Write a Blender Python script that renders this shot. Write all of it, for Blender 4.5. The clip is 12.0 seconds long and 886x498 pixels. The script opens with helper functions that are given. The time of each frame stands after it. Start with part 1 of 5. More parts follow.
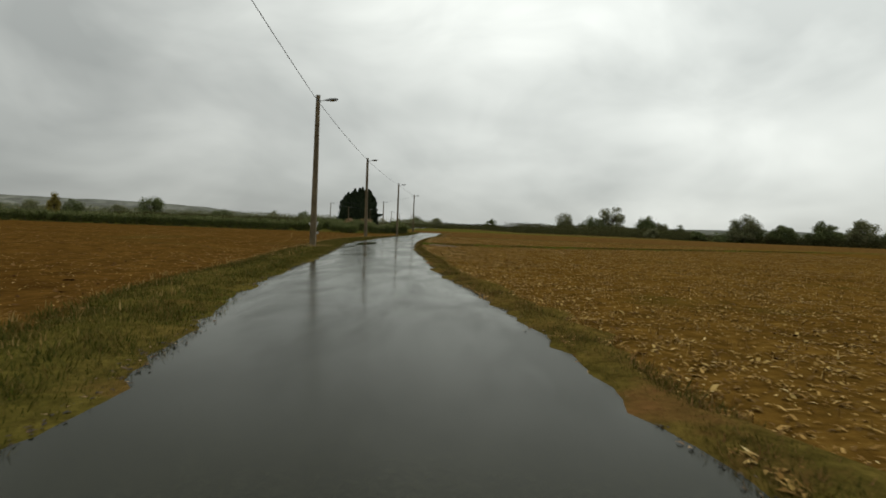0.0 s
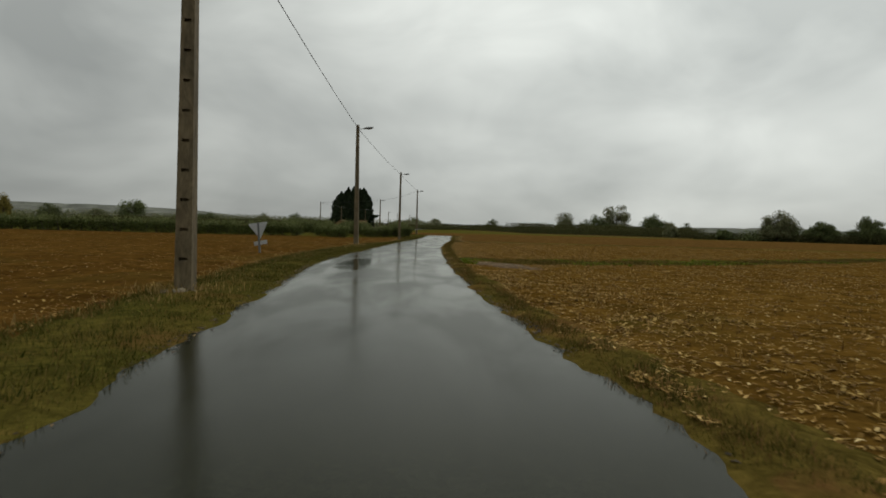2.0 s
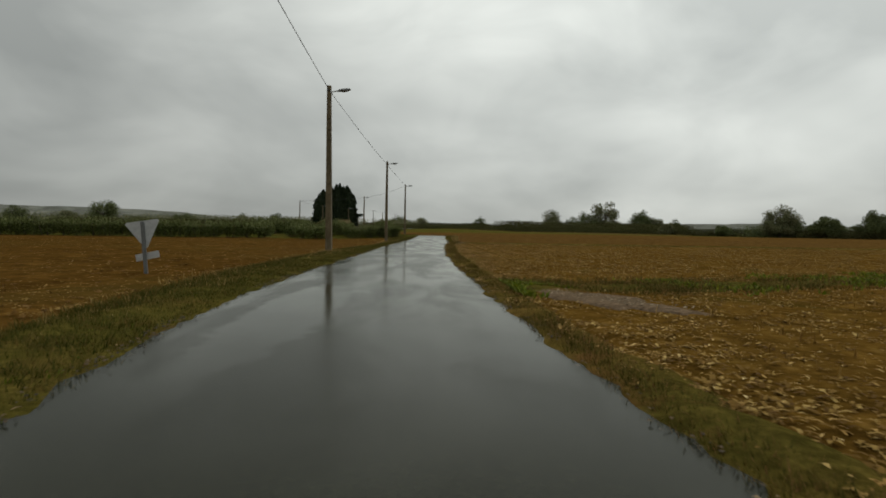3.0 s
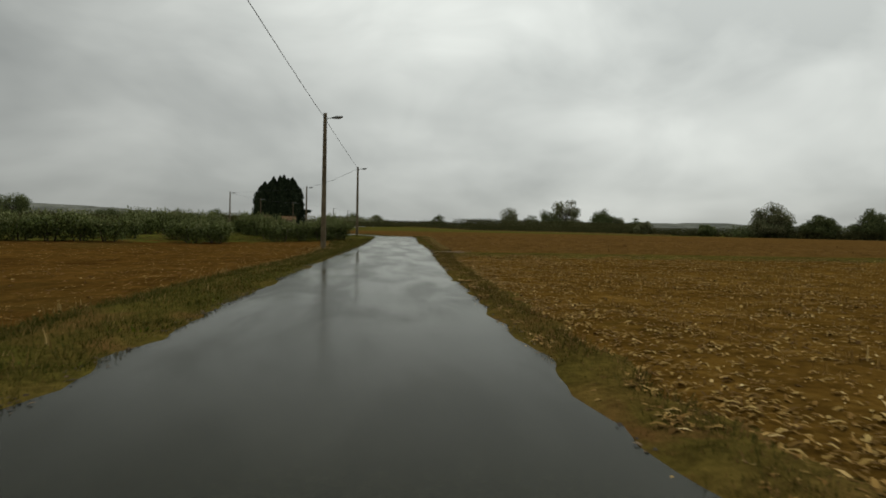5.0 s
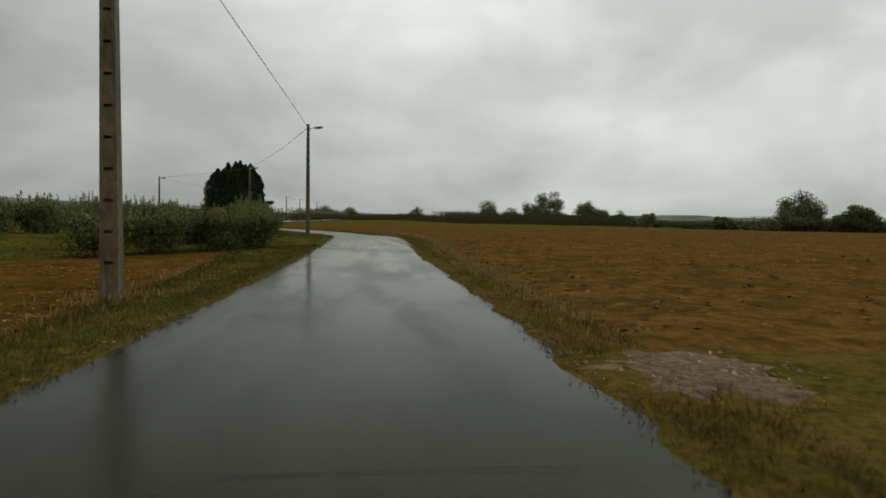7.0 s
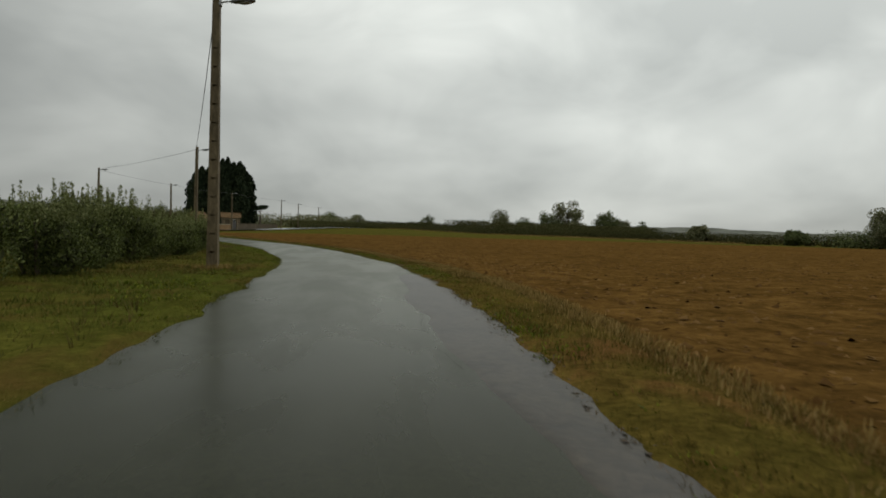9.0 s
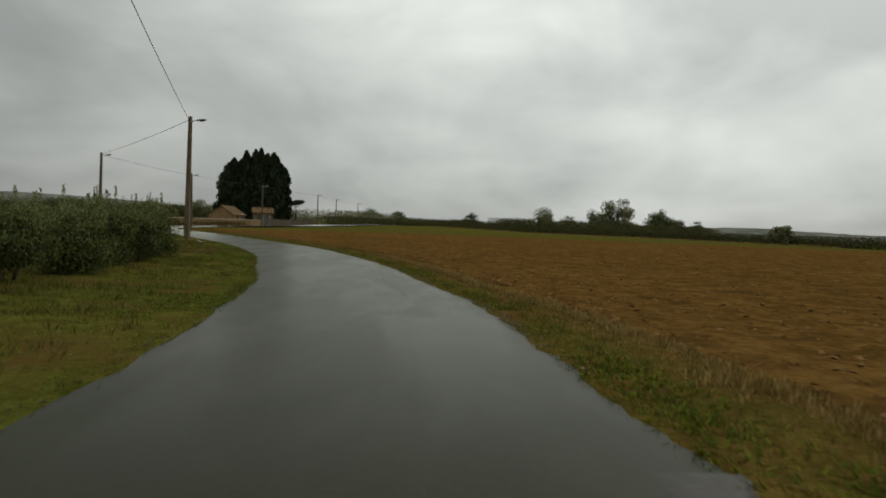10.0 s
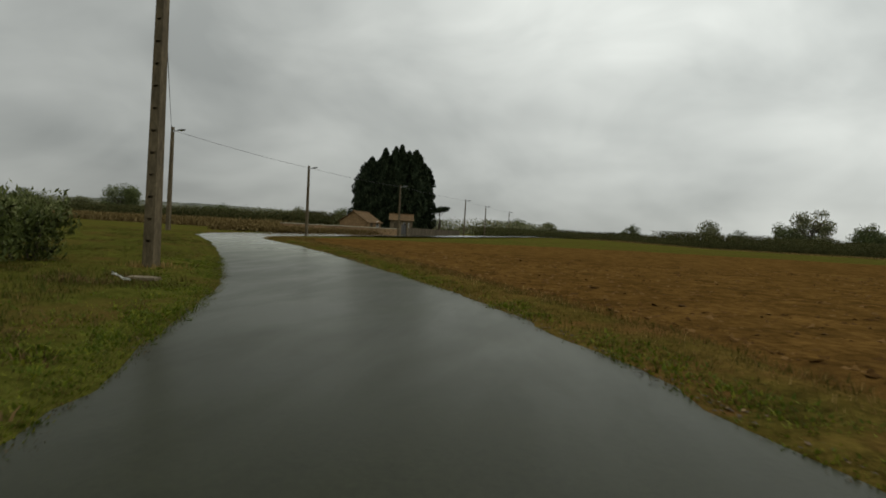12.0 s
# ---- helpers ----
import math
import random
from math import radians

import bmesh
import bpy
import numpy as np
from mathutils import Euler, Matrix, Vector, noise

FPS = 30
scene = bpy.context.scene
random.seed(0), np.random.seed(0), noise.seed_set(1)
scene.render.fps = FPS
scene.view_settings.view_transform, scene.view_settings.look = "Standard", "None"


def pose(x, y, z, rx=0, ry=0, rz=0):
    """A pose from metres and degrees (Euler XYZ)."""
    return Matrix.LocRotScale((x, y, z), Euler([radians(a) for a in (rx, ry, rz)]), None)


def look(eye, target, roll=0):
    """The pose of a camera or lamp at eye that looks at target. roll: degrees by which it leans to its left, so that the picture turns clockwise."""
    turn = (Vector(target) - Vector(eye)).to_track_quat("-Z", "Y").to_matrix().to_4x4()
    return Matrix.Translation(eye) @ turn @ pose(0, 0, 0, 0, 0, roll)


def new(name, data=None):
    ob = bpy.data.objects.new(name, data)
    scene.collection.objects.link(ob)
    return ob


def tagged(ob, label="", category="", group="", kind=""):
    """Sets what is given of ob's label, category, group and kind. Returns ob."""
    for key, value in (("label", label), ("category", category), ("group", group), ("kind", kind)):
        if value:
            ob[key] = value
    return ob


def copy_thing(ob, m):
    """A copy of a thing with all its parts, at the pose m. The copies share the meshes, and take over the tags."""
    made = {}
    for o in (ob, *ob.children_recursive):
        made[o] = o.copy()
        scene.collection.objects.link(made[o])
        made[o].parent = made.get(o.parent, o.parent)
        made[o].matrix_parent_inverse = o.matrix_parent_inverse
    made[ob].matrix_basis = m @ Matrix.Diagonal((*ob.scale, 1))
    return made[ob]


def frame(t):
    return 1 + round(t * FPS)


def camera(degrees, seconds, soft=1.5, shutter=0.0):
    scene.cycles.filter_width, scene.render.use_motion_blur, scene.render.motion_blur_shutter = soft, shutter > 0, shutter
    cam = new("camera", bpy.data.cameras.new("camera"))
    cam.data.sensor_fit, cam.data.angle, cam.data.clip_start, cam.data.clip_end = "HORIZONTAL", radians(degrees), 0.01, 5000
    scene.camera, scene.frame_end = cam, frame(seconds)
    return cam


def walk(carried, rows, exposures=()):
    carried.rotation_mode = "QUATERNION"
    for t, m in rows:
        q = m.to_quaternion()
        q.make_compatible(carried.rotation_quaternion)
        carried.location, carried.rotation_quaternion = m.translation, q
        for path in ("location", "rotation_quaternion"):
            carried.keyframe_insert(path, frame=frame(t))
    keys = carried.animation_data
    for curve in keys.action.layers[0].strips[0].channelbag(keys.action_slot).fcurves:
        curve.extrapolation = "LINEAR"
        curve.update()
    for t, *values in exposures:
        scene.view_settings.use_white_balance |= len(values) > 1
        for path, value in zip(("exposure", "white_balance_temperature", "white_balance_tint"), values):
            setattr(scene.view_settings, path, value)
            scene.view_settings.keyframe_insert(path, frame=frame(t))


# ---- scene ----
# Camera: seconds, x, y, heading, tilt, lean
EYE_HEIGHT = 1.249
# The lane's own height: y, z. It climbs a low crest before the bend and dips behind it
RISE = [(-20, 0), (82, 0), (90, 0.05), (97, 0.14), (103, 0.19), (110, 0.15), (117, 0.0), (124, -0.17), (130, -0.2), (136, -0.2), (150, -0.19), (160, -0.1), (168, 0), (205, 0), (300, 0.9), (345, 1.0), (420, 0.6), (700, 0)]
PATH = [
    (0.0, 0.00, 0.00, -0.49, -2.09, -2.20),
    (0.5, -0.51, 4.69, -0.14, -2.25, -1.89),
    (1.0, -1.05, 9.31, 0.15, -1.88, -1.92),
    (1.5, -1.59, 14.25, 0.07, -1.77, -1.57),
    (2.0, -2.10, 19.14, -0.86, -1.98, -1.51),
    (2.5, -2.53, 24.09, -1.57, -2.16, -1.17),
    (3.0, -2.89, 29.05, -2.33, -2.06, -0.91),
    (3.2, -3.01, 31.07, -2.70, -2.07, -0.68),
    (4.8, -3.27, 48.47, -6.53, -2.08, -1.16),
    (5.0, -3.24, 50.77, -6.86, -2.17, -1.13),
    (5.5, -3.12, 56.56, -7.39, -2.29, -0.39),
    (6.0, -3.00, 62.32, -7.95, -1.75, -1.19),
    (6.5, -2.65, 68.14, -8.80, -2.60, -0.94),
    (7.0, -2.31, 73.78, -9.30, -2.82, -0.92),
    (7.2, -2.18, 76.04, -9.52, -2.79, -0.89),
    (8.8, -1.30, 94.96, -8.91, -2.06, -1.57),
    (9.0, -1.21, 97.45, -8.47, -1.95, -1.70),
    (9.5, -1.17, 103.68, -6.55, -2.04, -1.83),
    (10.0, -1.31, 110.13, -4.47, -2.30, -2.26),
    (10.5, -1.80, 116.55, -1.04, -2.45, -2.94),
    (11.0, -2.71, 122.79, 2.21, -2.67, -3.42),
    (11.5, -3.98, 128.97, 5.93, -2.03, -3.50),
    (12.0, -5.68, 134.98, 9.60, -1.71, -3.05),
]
cam = camera(75.54, 12.0, soft=1.7, shutter=0.06)
walk(cam, [(t, pose(x, y, EYE_HEIGHT + float(np.interp(y, *zip(*RISE))), 90 + tilt, 0, turn) @ pose(0, 0, 0, 0, 0, -lean)) for t, x, y, turn, tilt, lean in PATH],
     exposures=[(0.0, 0.28), (0.3, 0.08), (0.6, 0.0), (12.0, 0.0)])

# ---- light: an overcast, rainy autumn sky ----
world = bpy.data.worlds.new("overcast")
scene.world = world
world.use_nodes = True
wt = world.node_tree
wt.nodes.clear()


def wn(kind, **inputs):
    node = wt.nodes.new(kind)
    for key, value in inputs.items():
        node.inputs[key.replace("_", " ")].default_value = value
    return node


w_out = wn("ShaderNodeOutputWorld")
w_bg = wn("ShaderNodeBackground", Strength=1.0)
w_sky = wt.nodes.new("ShaderNodeTexSky")
w_sky.sky_type, w_sky.sun_disc = "NISHITA", False
w_sky.sun_elevation, w_sky.sun_rotation = radians(38), radians(60)
w_dim = wn("ShaderNodeVectorMath")
w_dim.operation = "SCALE"
w_dim.inputs["Scale"].default_value = 0.06
w_co = wt.nodes.new("ShaderNodeTexCoord")
w_sep = wt.nodes.new("ShaderNodeSeparateXYZ")
wt.links.new(w_co.outputs["Generated"], w_sep.inputs[0])


def wmath(op, a, b=None):
    node = wt.nodes.new("ShaderNodeMath")
    node.operation = op
    for i, v in enumerate((a, b)):
        if v is None:
            continue
        if isinstance(v, (int, float)):
            node.inputs[i].default_value = v
        else:
            wt.links.new(v, node.inputs[i])
    return node.outputs[0]


height = wmath("MAXIMUM", w_sep.outputs["Z"], 0.0)
over = wmath("ADD", height, 0.30)
cx = wmath("DIVIDE", w_sep.outputs["X"], over)
cy = wmath("DIVIDE", w_sep.outputs["Y"], over)
w_comb = wt.nodes.new("ShaderNodeCombineXYZ")
wt.links.new(cx, w_comb.inputs[0])
wt.links.new(cy, w_comb.inputs[1])
w_noise = wn("ShaderNodeTexNoise", Scale=1.15, Detail=3.5, Roughness=0.42, Distortion=0.25)
wt.links.new(w_comb.outputs[0], w_noise.inputs["Vector"])
w_ramp = wt.nodes.new("ShaderNodeValToRGB")
w_ramp.color_ramp.elements[0].position, w_ramp.color_ramp.elements[0].color = 0.36, (0.262, 0.276, 0.264, 1)
w_ramp.color_ramp.elements[1].position, w_ramp.color_ramp.elements[1].color = 0.64, (0.455, 0.472, 0.446, 1)
# smaller billows within the broad cloud
w_near = wt.nodes.new("ShaderNodeVectorMath")
w_near.operation = "MULTIPLY"
w_near.inputs[1].default_value = (1.0, 1.0, 1.7)
wt.links.new(w_co.outputs["Generated"], w_near.inputs[0])
w_fine = wn("ShaderNodeTexNoise", Scale=4.2, Detail=4.0, Roughness=0.5, Distortion=0.5)
wt.links.new(w_near.outputs[0], w_fine.inputs["Vector"])
w_cloud = wmath("ADD", wmath("MULTIPLY", w_noise.outputs["Fac"], 0.62), wmath("MULTIPLY", w_fine.outputs["Fac"], 0.38))
wt.links.new(w_cloud, w_ramp.inputs["Fac"])
# an overcast sky brightens towards the zenith;
# thinner cloud towards the hidden sun, ahead to the right and high
w_dot = wt.nodes.new("ShaderNodeVectorMath")
w_dot.operation = "DOT_PRODUCT"
w_dot.inputs[1].default_value = Vector((0.55, 0.70, 0.46)).normalized()
wt.links.new(w_co.outputs["Generated"], w_dot.inputs[0])
w_map = wt.nodes.new("ShaderNodeMapRange")
w_map.inputs["From Min"].default_value, w_map.inputs["From Max"].default_value = 0.45, 1.0
w_map.inputs["To Min"].default_value, w_map.inputs["To Max"].default_value = 0.86, 1.42
wt.links.new(w_dot.outputs["Value"], w_map.inputs["Value"])
w_zen = wmath("MULTIPLY", w_map.outputs[0], wmath("ADD", wmath("MULTIPLY", height, 1.7), 1.0))
w_mul = wt.nodes.new("ShaderNodeVectorMath")
w_mul.operation = "SCALE"
wt.links.new(w_ramp.outputs["Color"], w_mul.inputs[0])
wt.links.new(w_zen, w_mul.inputs["Scale"])
w_mix = wt.nodes.new("ShaderNodeMix")
w_mix.data_type = "RGBA"
w_mix.inputs["Factor"].default_value = 0.965
wt.links.new(w_sky.outputs["Color"], w_dim.inputs[0])
wt.links.new(w_dim.outputs[0], w_mix.inputs["A"])
wt.links.new(w_mul.outputs[0], w_mix.inputs["B"])
wt.links.new(w_mix.outputs["Result"], w_bg.inputs["Color"])
wt.links.new(w_bg.outputs[0], w_out.inputs["Surface"])

sun = new("sun", bpy.data.lights.new("sun", "SUN"))
sun.data.energy, sun.data.angle, sun.data.color = 0.5, radians(25), (1.0, 0.97, 0.92)
sun.matrix_world = look((60, 80, 90), (0, 0, 0))


# ---- materials ----
def material(name, rough=0.6, metal=0.0, spec=0.5):
    m = bpy.data.materials.new(name)
    m.use_nodes = True
    b = m.node_tree.nodes["Principled BSDF"]
    b.inputs["Roughness"].default_value = rough
    b.inputs["Metallic"].default_value = metal
    b.inputs["Specular IOR Level"].default_value = spec
    return m, m.node_tree, b


def node(nt, kind, **inputs):
    n = nt.nodes.new(kind)
    for key, value in inputs.items():
        n.inputs[key.replace("_", " ")].default_value = value
    return n


def ramp(nt, fac, stops):
    r = nt.nodes.new("ShaderNodeValToRGB")
    els = r.color_ramp.elements
    while len(els) < len(stops):
        els.new(0.5)
    for e, (pos, col) in zip(els, stops):
        e.position, e.color = pos, (*col, 1)
    nt.links.new(fac, r.inputs["Fac"])
    return r.outputs["Color"]


def coords(nt, scale=(1, 1, 1), kind="Object"):
    tc = nt.nodes.new("ShaderNodeTexCoord")
    mp = nt.nodes.new("ShaderNodeMapping")
    mp.inputs["Scale"].default_value = scale
    nt.links.new(tc.outputs[kind], mp.inputs["Vector"])
    return mp.outputs["Vector"]


def noise_fac(nt, vec, scale, detail=4.0, rough=0.55, distortion=0.0):
    n = node(nt, "ShaderNodeTexNoise", Scale=scale, Detail=detail, Roughness=rough, Distortion=distortion)
    nt.links.new(vec, n.inputs["Vector"])
    return n.outputs["Fac"]


def blend(nt, fac, a, b, how="MIX"):
    m = nt.nodes.new("ShaderNodeMix")
    m.data_type, m.blend_type = "RGBA", how
    for key, v in (("Factor", fac), ("A", a), ("B", b)):
        if isinstance(v, (int, float)):
            m.inputs[key].default_value = v
        elif isinstance(v, tuple):
            m.inputs[key].default_value = (*v, 1)
        else:
            nt.links.new(v, m.inputs[key])
    return m.outputs["Result"]


def bump(nt, b, fac, strength, distance):
    n = node(nt, "ShaderNodeBump", Strength=strength, Distance=distance)
    nt.links.new(fac, n.inputs["Height"])
    nt.links.new(n.outputs["Normal"], b.inputs["Normal"])


def two_scale(name, stops_large, stops_small, large, small, rough=0.8, spec=0.1, bump_d=0.02, mixing=0.5, stretch=(1, 1, 1), patches=None):
    m, nt, b = material(name, rough, spec=spec)
    v = coords(nt, stretch)
    big, fine = noise_fac(nt, v, large, 3), noise_fac(nt, v, small, 6, 0.65)
    col = blend(nt, mixing, ramp(nt, big, stops_large), ramp(nt, fine, stops_small))
    mid = noise_fac(nt, v, (large * small) ** 0.5 * 1.6, 4, 0.7, 0.8)
    col = blend(nt, 1.0, col, ramp(nt, mid, [(0.30, (0.55, 0.55, 0.55)), (0.5, (1.0, 1.0, 1.0)), (0.72, (1.5, 1.5, 1.5))]), "MULTIPLY")
    if patches:
        tone, scale, lo, hi = patches
        where = ramp(nt, noise_fac(nt, v, scale, 5, 0.6, 0.6), [(lo, (0, 0, 0)), (hi, (1, 1, 1))])
        tint = blend(nt, fine, tuple(0.5 * c for c in tone), tuple(1.5 * c for c in tone))
        col = blend(nt, where, col, tint)
    nt.links.new(col, b.inputs["Base Color"])
    bump(nt, b, fine, 0.7, bump_d)
    return m


def island_mat(name, stops, rough=0.6, spec=0.3, translucent=0.0):
    """Small pieces that differ one from another."""
    m, nt, b = material(name, rough, spec=spec)
    g = nt.nodes.new("ShaderNodeNewGeometry")
    col = ramp(nt, g.outputs["Random Per Island"], stops)
    info = nt.nodes.new("ShaderNodeObjectInfo")
    tint = ramp(nt, info.outputs["Random"], [(0.0, (0.82, 0.82, 0.82)), (1.0, (1.0, 1.0, 1.0))])
    col = blend(nt, 1.0, col, tint, "MULTIPLY")
    nt.links.new(col, b.inputs["Base Color"])
    if translucent:
        t = nt.nodes.new("ShaderNodeBsdfTranslucent")
        nt.links.new(col, t.inputs["Color"])
        mx = node(nt, "ShaderNodeMixShader", Fac=translucent)
        nt.links.new(b.outputs[0], mx.inputs[1])
        nt.links.new(t.outputs[0], mx.inputs[2])
        nt.links.new(mx.outputs[0], nt.nodes["Material Output"].inputs["Surface"])
    return m


# wet asphalt: dark, with a film of water of uneven thickness
ASPHALT, nt, b = material("wet_asphalt", 0.5)
v = coords(nt)
vl = coords(nt, (1.0, 0.3, 1.0))
stone = noise_fac(nt, v, 24.0, 6, 0.75)
patch = noise_fac(nt, vl, 0.9, 5, 0.6, 0.4)
col = blend(nt, 0.45, ramp(nt, patch, [(0.3, (0.0081, 0.0086, 0.0049)), (0.7, (0.0184, 0.0192, 0.0109))]),
            ramp(nt, stone, [(0.35, (0.0081, 0.0086, 0.0049)), (0.72, (0.0339, 0.0346, 0.0194))]))
nt.links.new(col, b.inputs["Base Color"])
rg = ramp(nt, patch, [(0.40, (0.25, 0.25, 0.25)), (0.60, (0.08, 0.08, 0.08))])
bump(nt, b, stone, 0.20, 0.005)
b.inputs["Specular IOR Level"].default_value = 0.065
b.inputs["Specular Tint"].default_value = (0.98, 1.0, 0.60, 1)
b.inputs["Coat Tint"].default_value = (0.97, 1.0, 0.76, 1)
old = blend(nt, 0.5, ramp(nt, noise_fac(nt, v, 1.1, 5, 0.6, 0.4), [(0.3, (0.0125, 0.0137, 0.0070)), (0.7, (0.0234, 0.0252, 0.0129))]),
            ramp(nt, stone, [(0.35, (0.0103, 0.0114, 0.0056)), (0.72, (0.0337, 0.0361, 0.0189))]))
# less water stands on the older, coarser surface of the bend
sep = nt.nodes.new("ShaderNodeSeparateXYZ")
nt.links.new(v, sep.inputs[0])
def along(stops):
    """A value that changes with the distance along the valley, in metres."""
    k = node(nt, "ShaderNodeMath")
    k.operation = "DIVIDE"
    k.inputs[1].default_value = 400.0
    nt.links.new(sep.outputs["Y"], k.inputs[0])
    return ramp(nt, k.outputs[0], [(y / 400, (value, value, value)) for y, value in stops])


age = nt.nodes.new("ShaderNodeMapRange")
age.inputs["From Min"].default_value, age.inputs["From Max"].default_value = 86.0, 104.0
nt.links.new(sep.outputs["Y"], age.inputs["Value"])
nt.links.new(blend(nt, age.outputs[0], col, old), b.inputs["Base Color"])
even = node(nt, "ShaderNodeMath")
even.operation = "MULTIPLY"
even.inputs[1].default_value = 0.55
nt.links.new(age.outputs[0], even.inputs[0])
film = node(nt, "ShaderNodeMath")
film.operation = "MULTIPLY"
nt.links.new(along([(84, 0.085), (100, 0.12), (150, 0.15), (172, 0.8)]), film.inputs[0])
nt.links.new(ramp(nt, noise_fac(nt, vl, 0.7, 5, 0.6, 0.5), [(0.35, (0.8, 0.8, 0.8)), (0.65, (1.15, 1.15, 1.15))]), film.inputs[1])
# the film shines most at a glancing view
glance = node(nt, "ShaderNodeLayerWeight", Blend=0.5)
shine = node(nt, "ShaderNodeMath")
shine.operation = "MULTIPLY"
nt.links.new(film.outputs[0], shine.inputs[0])
gl = node(nt, "ShaderNodeMapRange")
for key, value in (("From Min", 0.70), ("From Max", 0.94), ("To Min", 0.35), ("To Max", 1.7)):
    gl.inputs[key].default_value = value
nt.links.new(glance.outputs["Facing"], gl.inputs["Value"])
nt.links.new(gl.outputs[0], shine.inputs[1])
nt.links.new(shine.outputs[0], b.inputs["Coat Weight"])
b.inputs["Coat IOR"].default_value = 1.33
cr = ramp(nt, noise_fac(nt, vl, 0.45, 5, 0.65, 0.6), [(0.40, (0.16, 0.16, 0.16)), (0.60, (0.035, 0.035, 0.035))])
wide = along([(88, 0.02), (108, 0.15), (154, 0.15), (176, 0.05)])
ca = node(nt, "ShaderNodeMath")
ca.operation = "ADD"
nt.links.new(blend(nt, even.outputs[0], cr, (0.09, 0.09, 0.09)), ca.inputs[0])
nt.links.new(wide, ca.inputs[1])
def pool(cx, cy, w, d):
    """1 within a ragged pool of standing water, 0 outside."""
    off = node(nt, "ShaderNodeVectorMath")
    off.operation = "SUBTRACT"
    off.inputs[1].default_value = (cx, cy, 0)
    nt.links.new(v, off.inputs[0])
    shrink = node(nt, "ShaderNodeVectorMath")
    shrink.operation = "MULTIPLY"
    shrink.inputs[1].default_value = (1 / w, 1 / d, 0)
    nt.links.new(off.outputs[0], shrink.inputs[0])
    far = node(nt, "ShaderNodeVectorMath")
    far.operation = "LENGTH"
    nt.links.new(shrink.outputs[0], far.inputs[0])
    wob = node(nt, "ShaderNodeMath")
    wob.operation = "MULTIPLY_ADD"
    wob.inputs[1].default_value = 1.1
    nt.links.new(noise_fac(nt, v, 1.6, 4, 0.6, 0.4), wob.inputs[0])
    nt.links.new(far.outputs["Value"], wob.inputs[2])
    rim = node(nt, "ShaderNodeMapRange")
    for key, value in (("From Min", 1.35), ("From Max", 1.65), ("To Min", 1.0), ("To Max", 0.0)):
        rim.inputs[key].default_value = value
    nt.links.new(wob.outputs[0], rim.inputs["Value"])
    return rim.outputs[0]


standing = pool(-4.65, 37.5, 0.62, 3.6)
nt.links.new(blend(nt, standing, ca.outputs[0], (0.012, 0.012, 0.012)), b.inputs["Coat Roughness"])
rb = node(nt, "ShaderNodeMath")
rb.operation = "ADD"
rb.use_clamp = True
nt.links.new(blend(nt, even.outputs[0], rg, (0.17, 0.17, 0.17)), rb.inputs[0])
nt.links.new(wide, rb.inputs[1])
nt.links.new(blend(nt, standing, rb.outputs[0], (0.03, 0.03, 0.03)), b.inputs["Roughness"])

SOIL_STUBBLE = two_scale("stubble_soil", [(0.3, (0.07562, 0.03908, 0.007372)), (0.7, (0.129, 0.07151, 0.01474))],
                         [(0.3, (0.03438, 0.01663, 0.003684)), (0.55, (0.1074, 0.05821, 0.0118)), (0.75, (0.2063, 0.1265, 0.03317))], 0.18, 5.0, 0.95, 0.0, 0.09,
                         patches=((0.0672, 0.04608, 0.009494), 0.30, 0.58, 0.72))
SOIL_LEFT = two_scale("worked_soil", [(0.3, (0.0645, 0.03211, 0.006779)), (0.7, (0.1035, 0.05578, 0.0127))],
                      [(0.3, (0.03055, 0.01436, 0.003389)), (0.6, (0.08914, 0.04479, 0.01017)), (0.8, (0.1613, 0.09461, 0.02712))], 0.15, 4.5, 0.95, 0.0, 0.09,
                      patches=((0.07215, 0.04902, 0.01186), 0.10, 0.54, 0.74))
SOIL_BARE = two_scale("bare_red_soil", [(0.3, (0.0864, 0.0468, 0.01201)), (0.7, (0.1366, 0.07606, 0.02001))],
                      [(0.3, (0.05019, 0.02633, 0.008008)), (0.7, (0.1506, 0.08191, 0.02243))], 0.12, 6.5, 0.95, 0.0, 0.14, 0.62,
                      patches=((0.0658, 0.03725, 0.01102), 0.8, 0.55, 0.70))
VERGE = two_scale("verge_turf", [(0.25, (0.04943, 0.05114, 0.008679)), (0.5, (0.08842, 0.06893, 0.01364)), (0.75, (0.1367, 0.08447, 0.02356))],
                  [(0.3, (0.02342, 0.02446, 0.004961)), (0.7, (0.1104, 0.09117, 0.02108))], 0.6, 15.0, 0.95, 0.0, 0.06,
                  patches=((0.1236, 0.06893, 0.02232), 0.8, 0.55, 0.72))
DRYVERGE = two_scale("dry_verge_turf", [(0.25, (0.05449, 0.04985, 0.009045)), (0.5, (0.09747, 0.06719, 0.01422)), (0.75, (0.1508, 0.08233, 0.02455))],
                  [(0.3, (0.02581, 0.02384, 0.00517)), (0.7, (0.1217, 0.08886, 0.02197))], 0.6, 15.0, 0.95, 0.0, 0.06,
                  patches=((0.1362, 0.06719, 0.02327), 0.8, 0.55, 0.72))
MEADOW = two_scale("rough_meadow", [(0.3, (0.04794, 0.05795, 0.009224)), (0.52, (0.07725, 0.07305, 0.01269)), (0.75, (0.1132, 0.08058, 0.01959))],
                   [(0.3, (0.02931, 0.03526, 0.005764)), (0.7, (0.1065, 0.1058, 0.02078))], 0.16, 13.0, 0.95, 0.0, 0.06,
                   patches=((0.0852, 0.05886, 0.01602), 0.42, 0.50, 0.62))
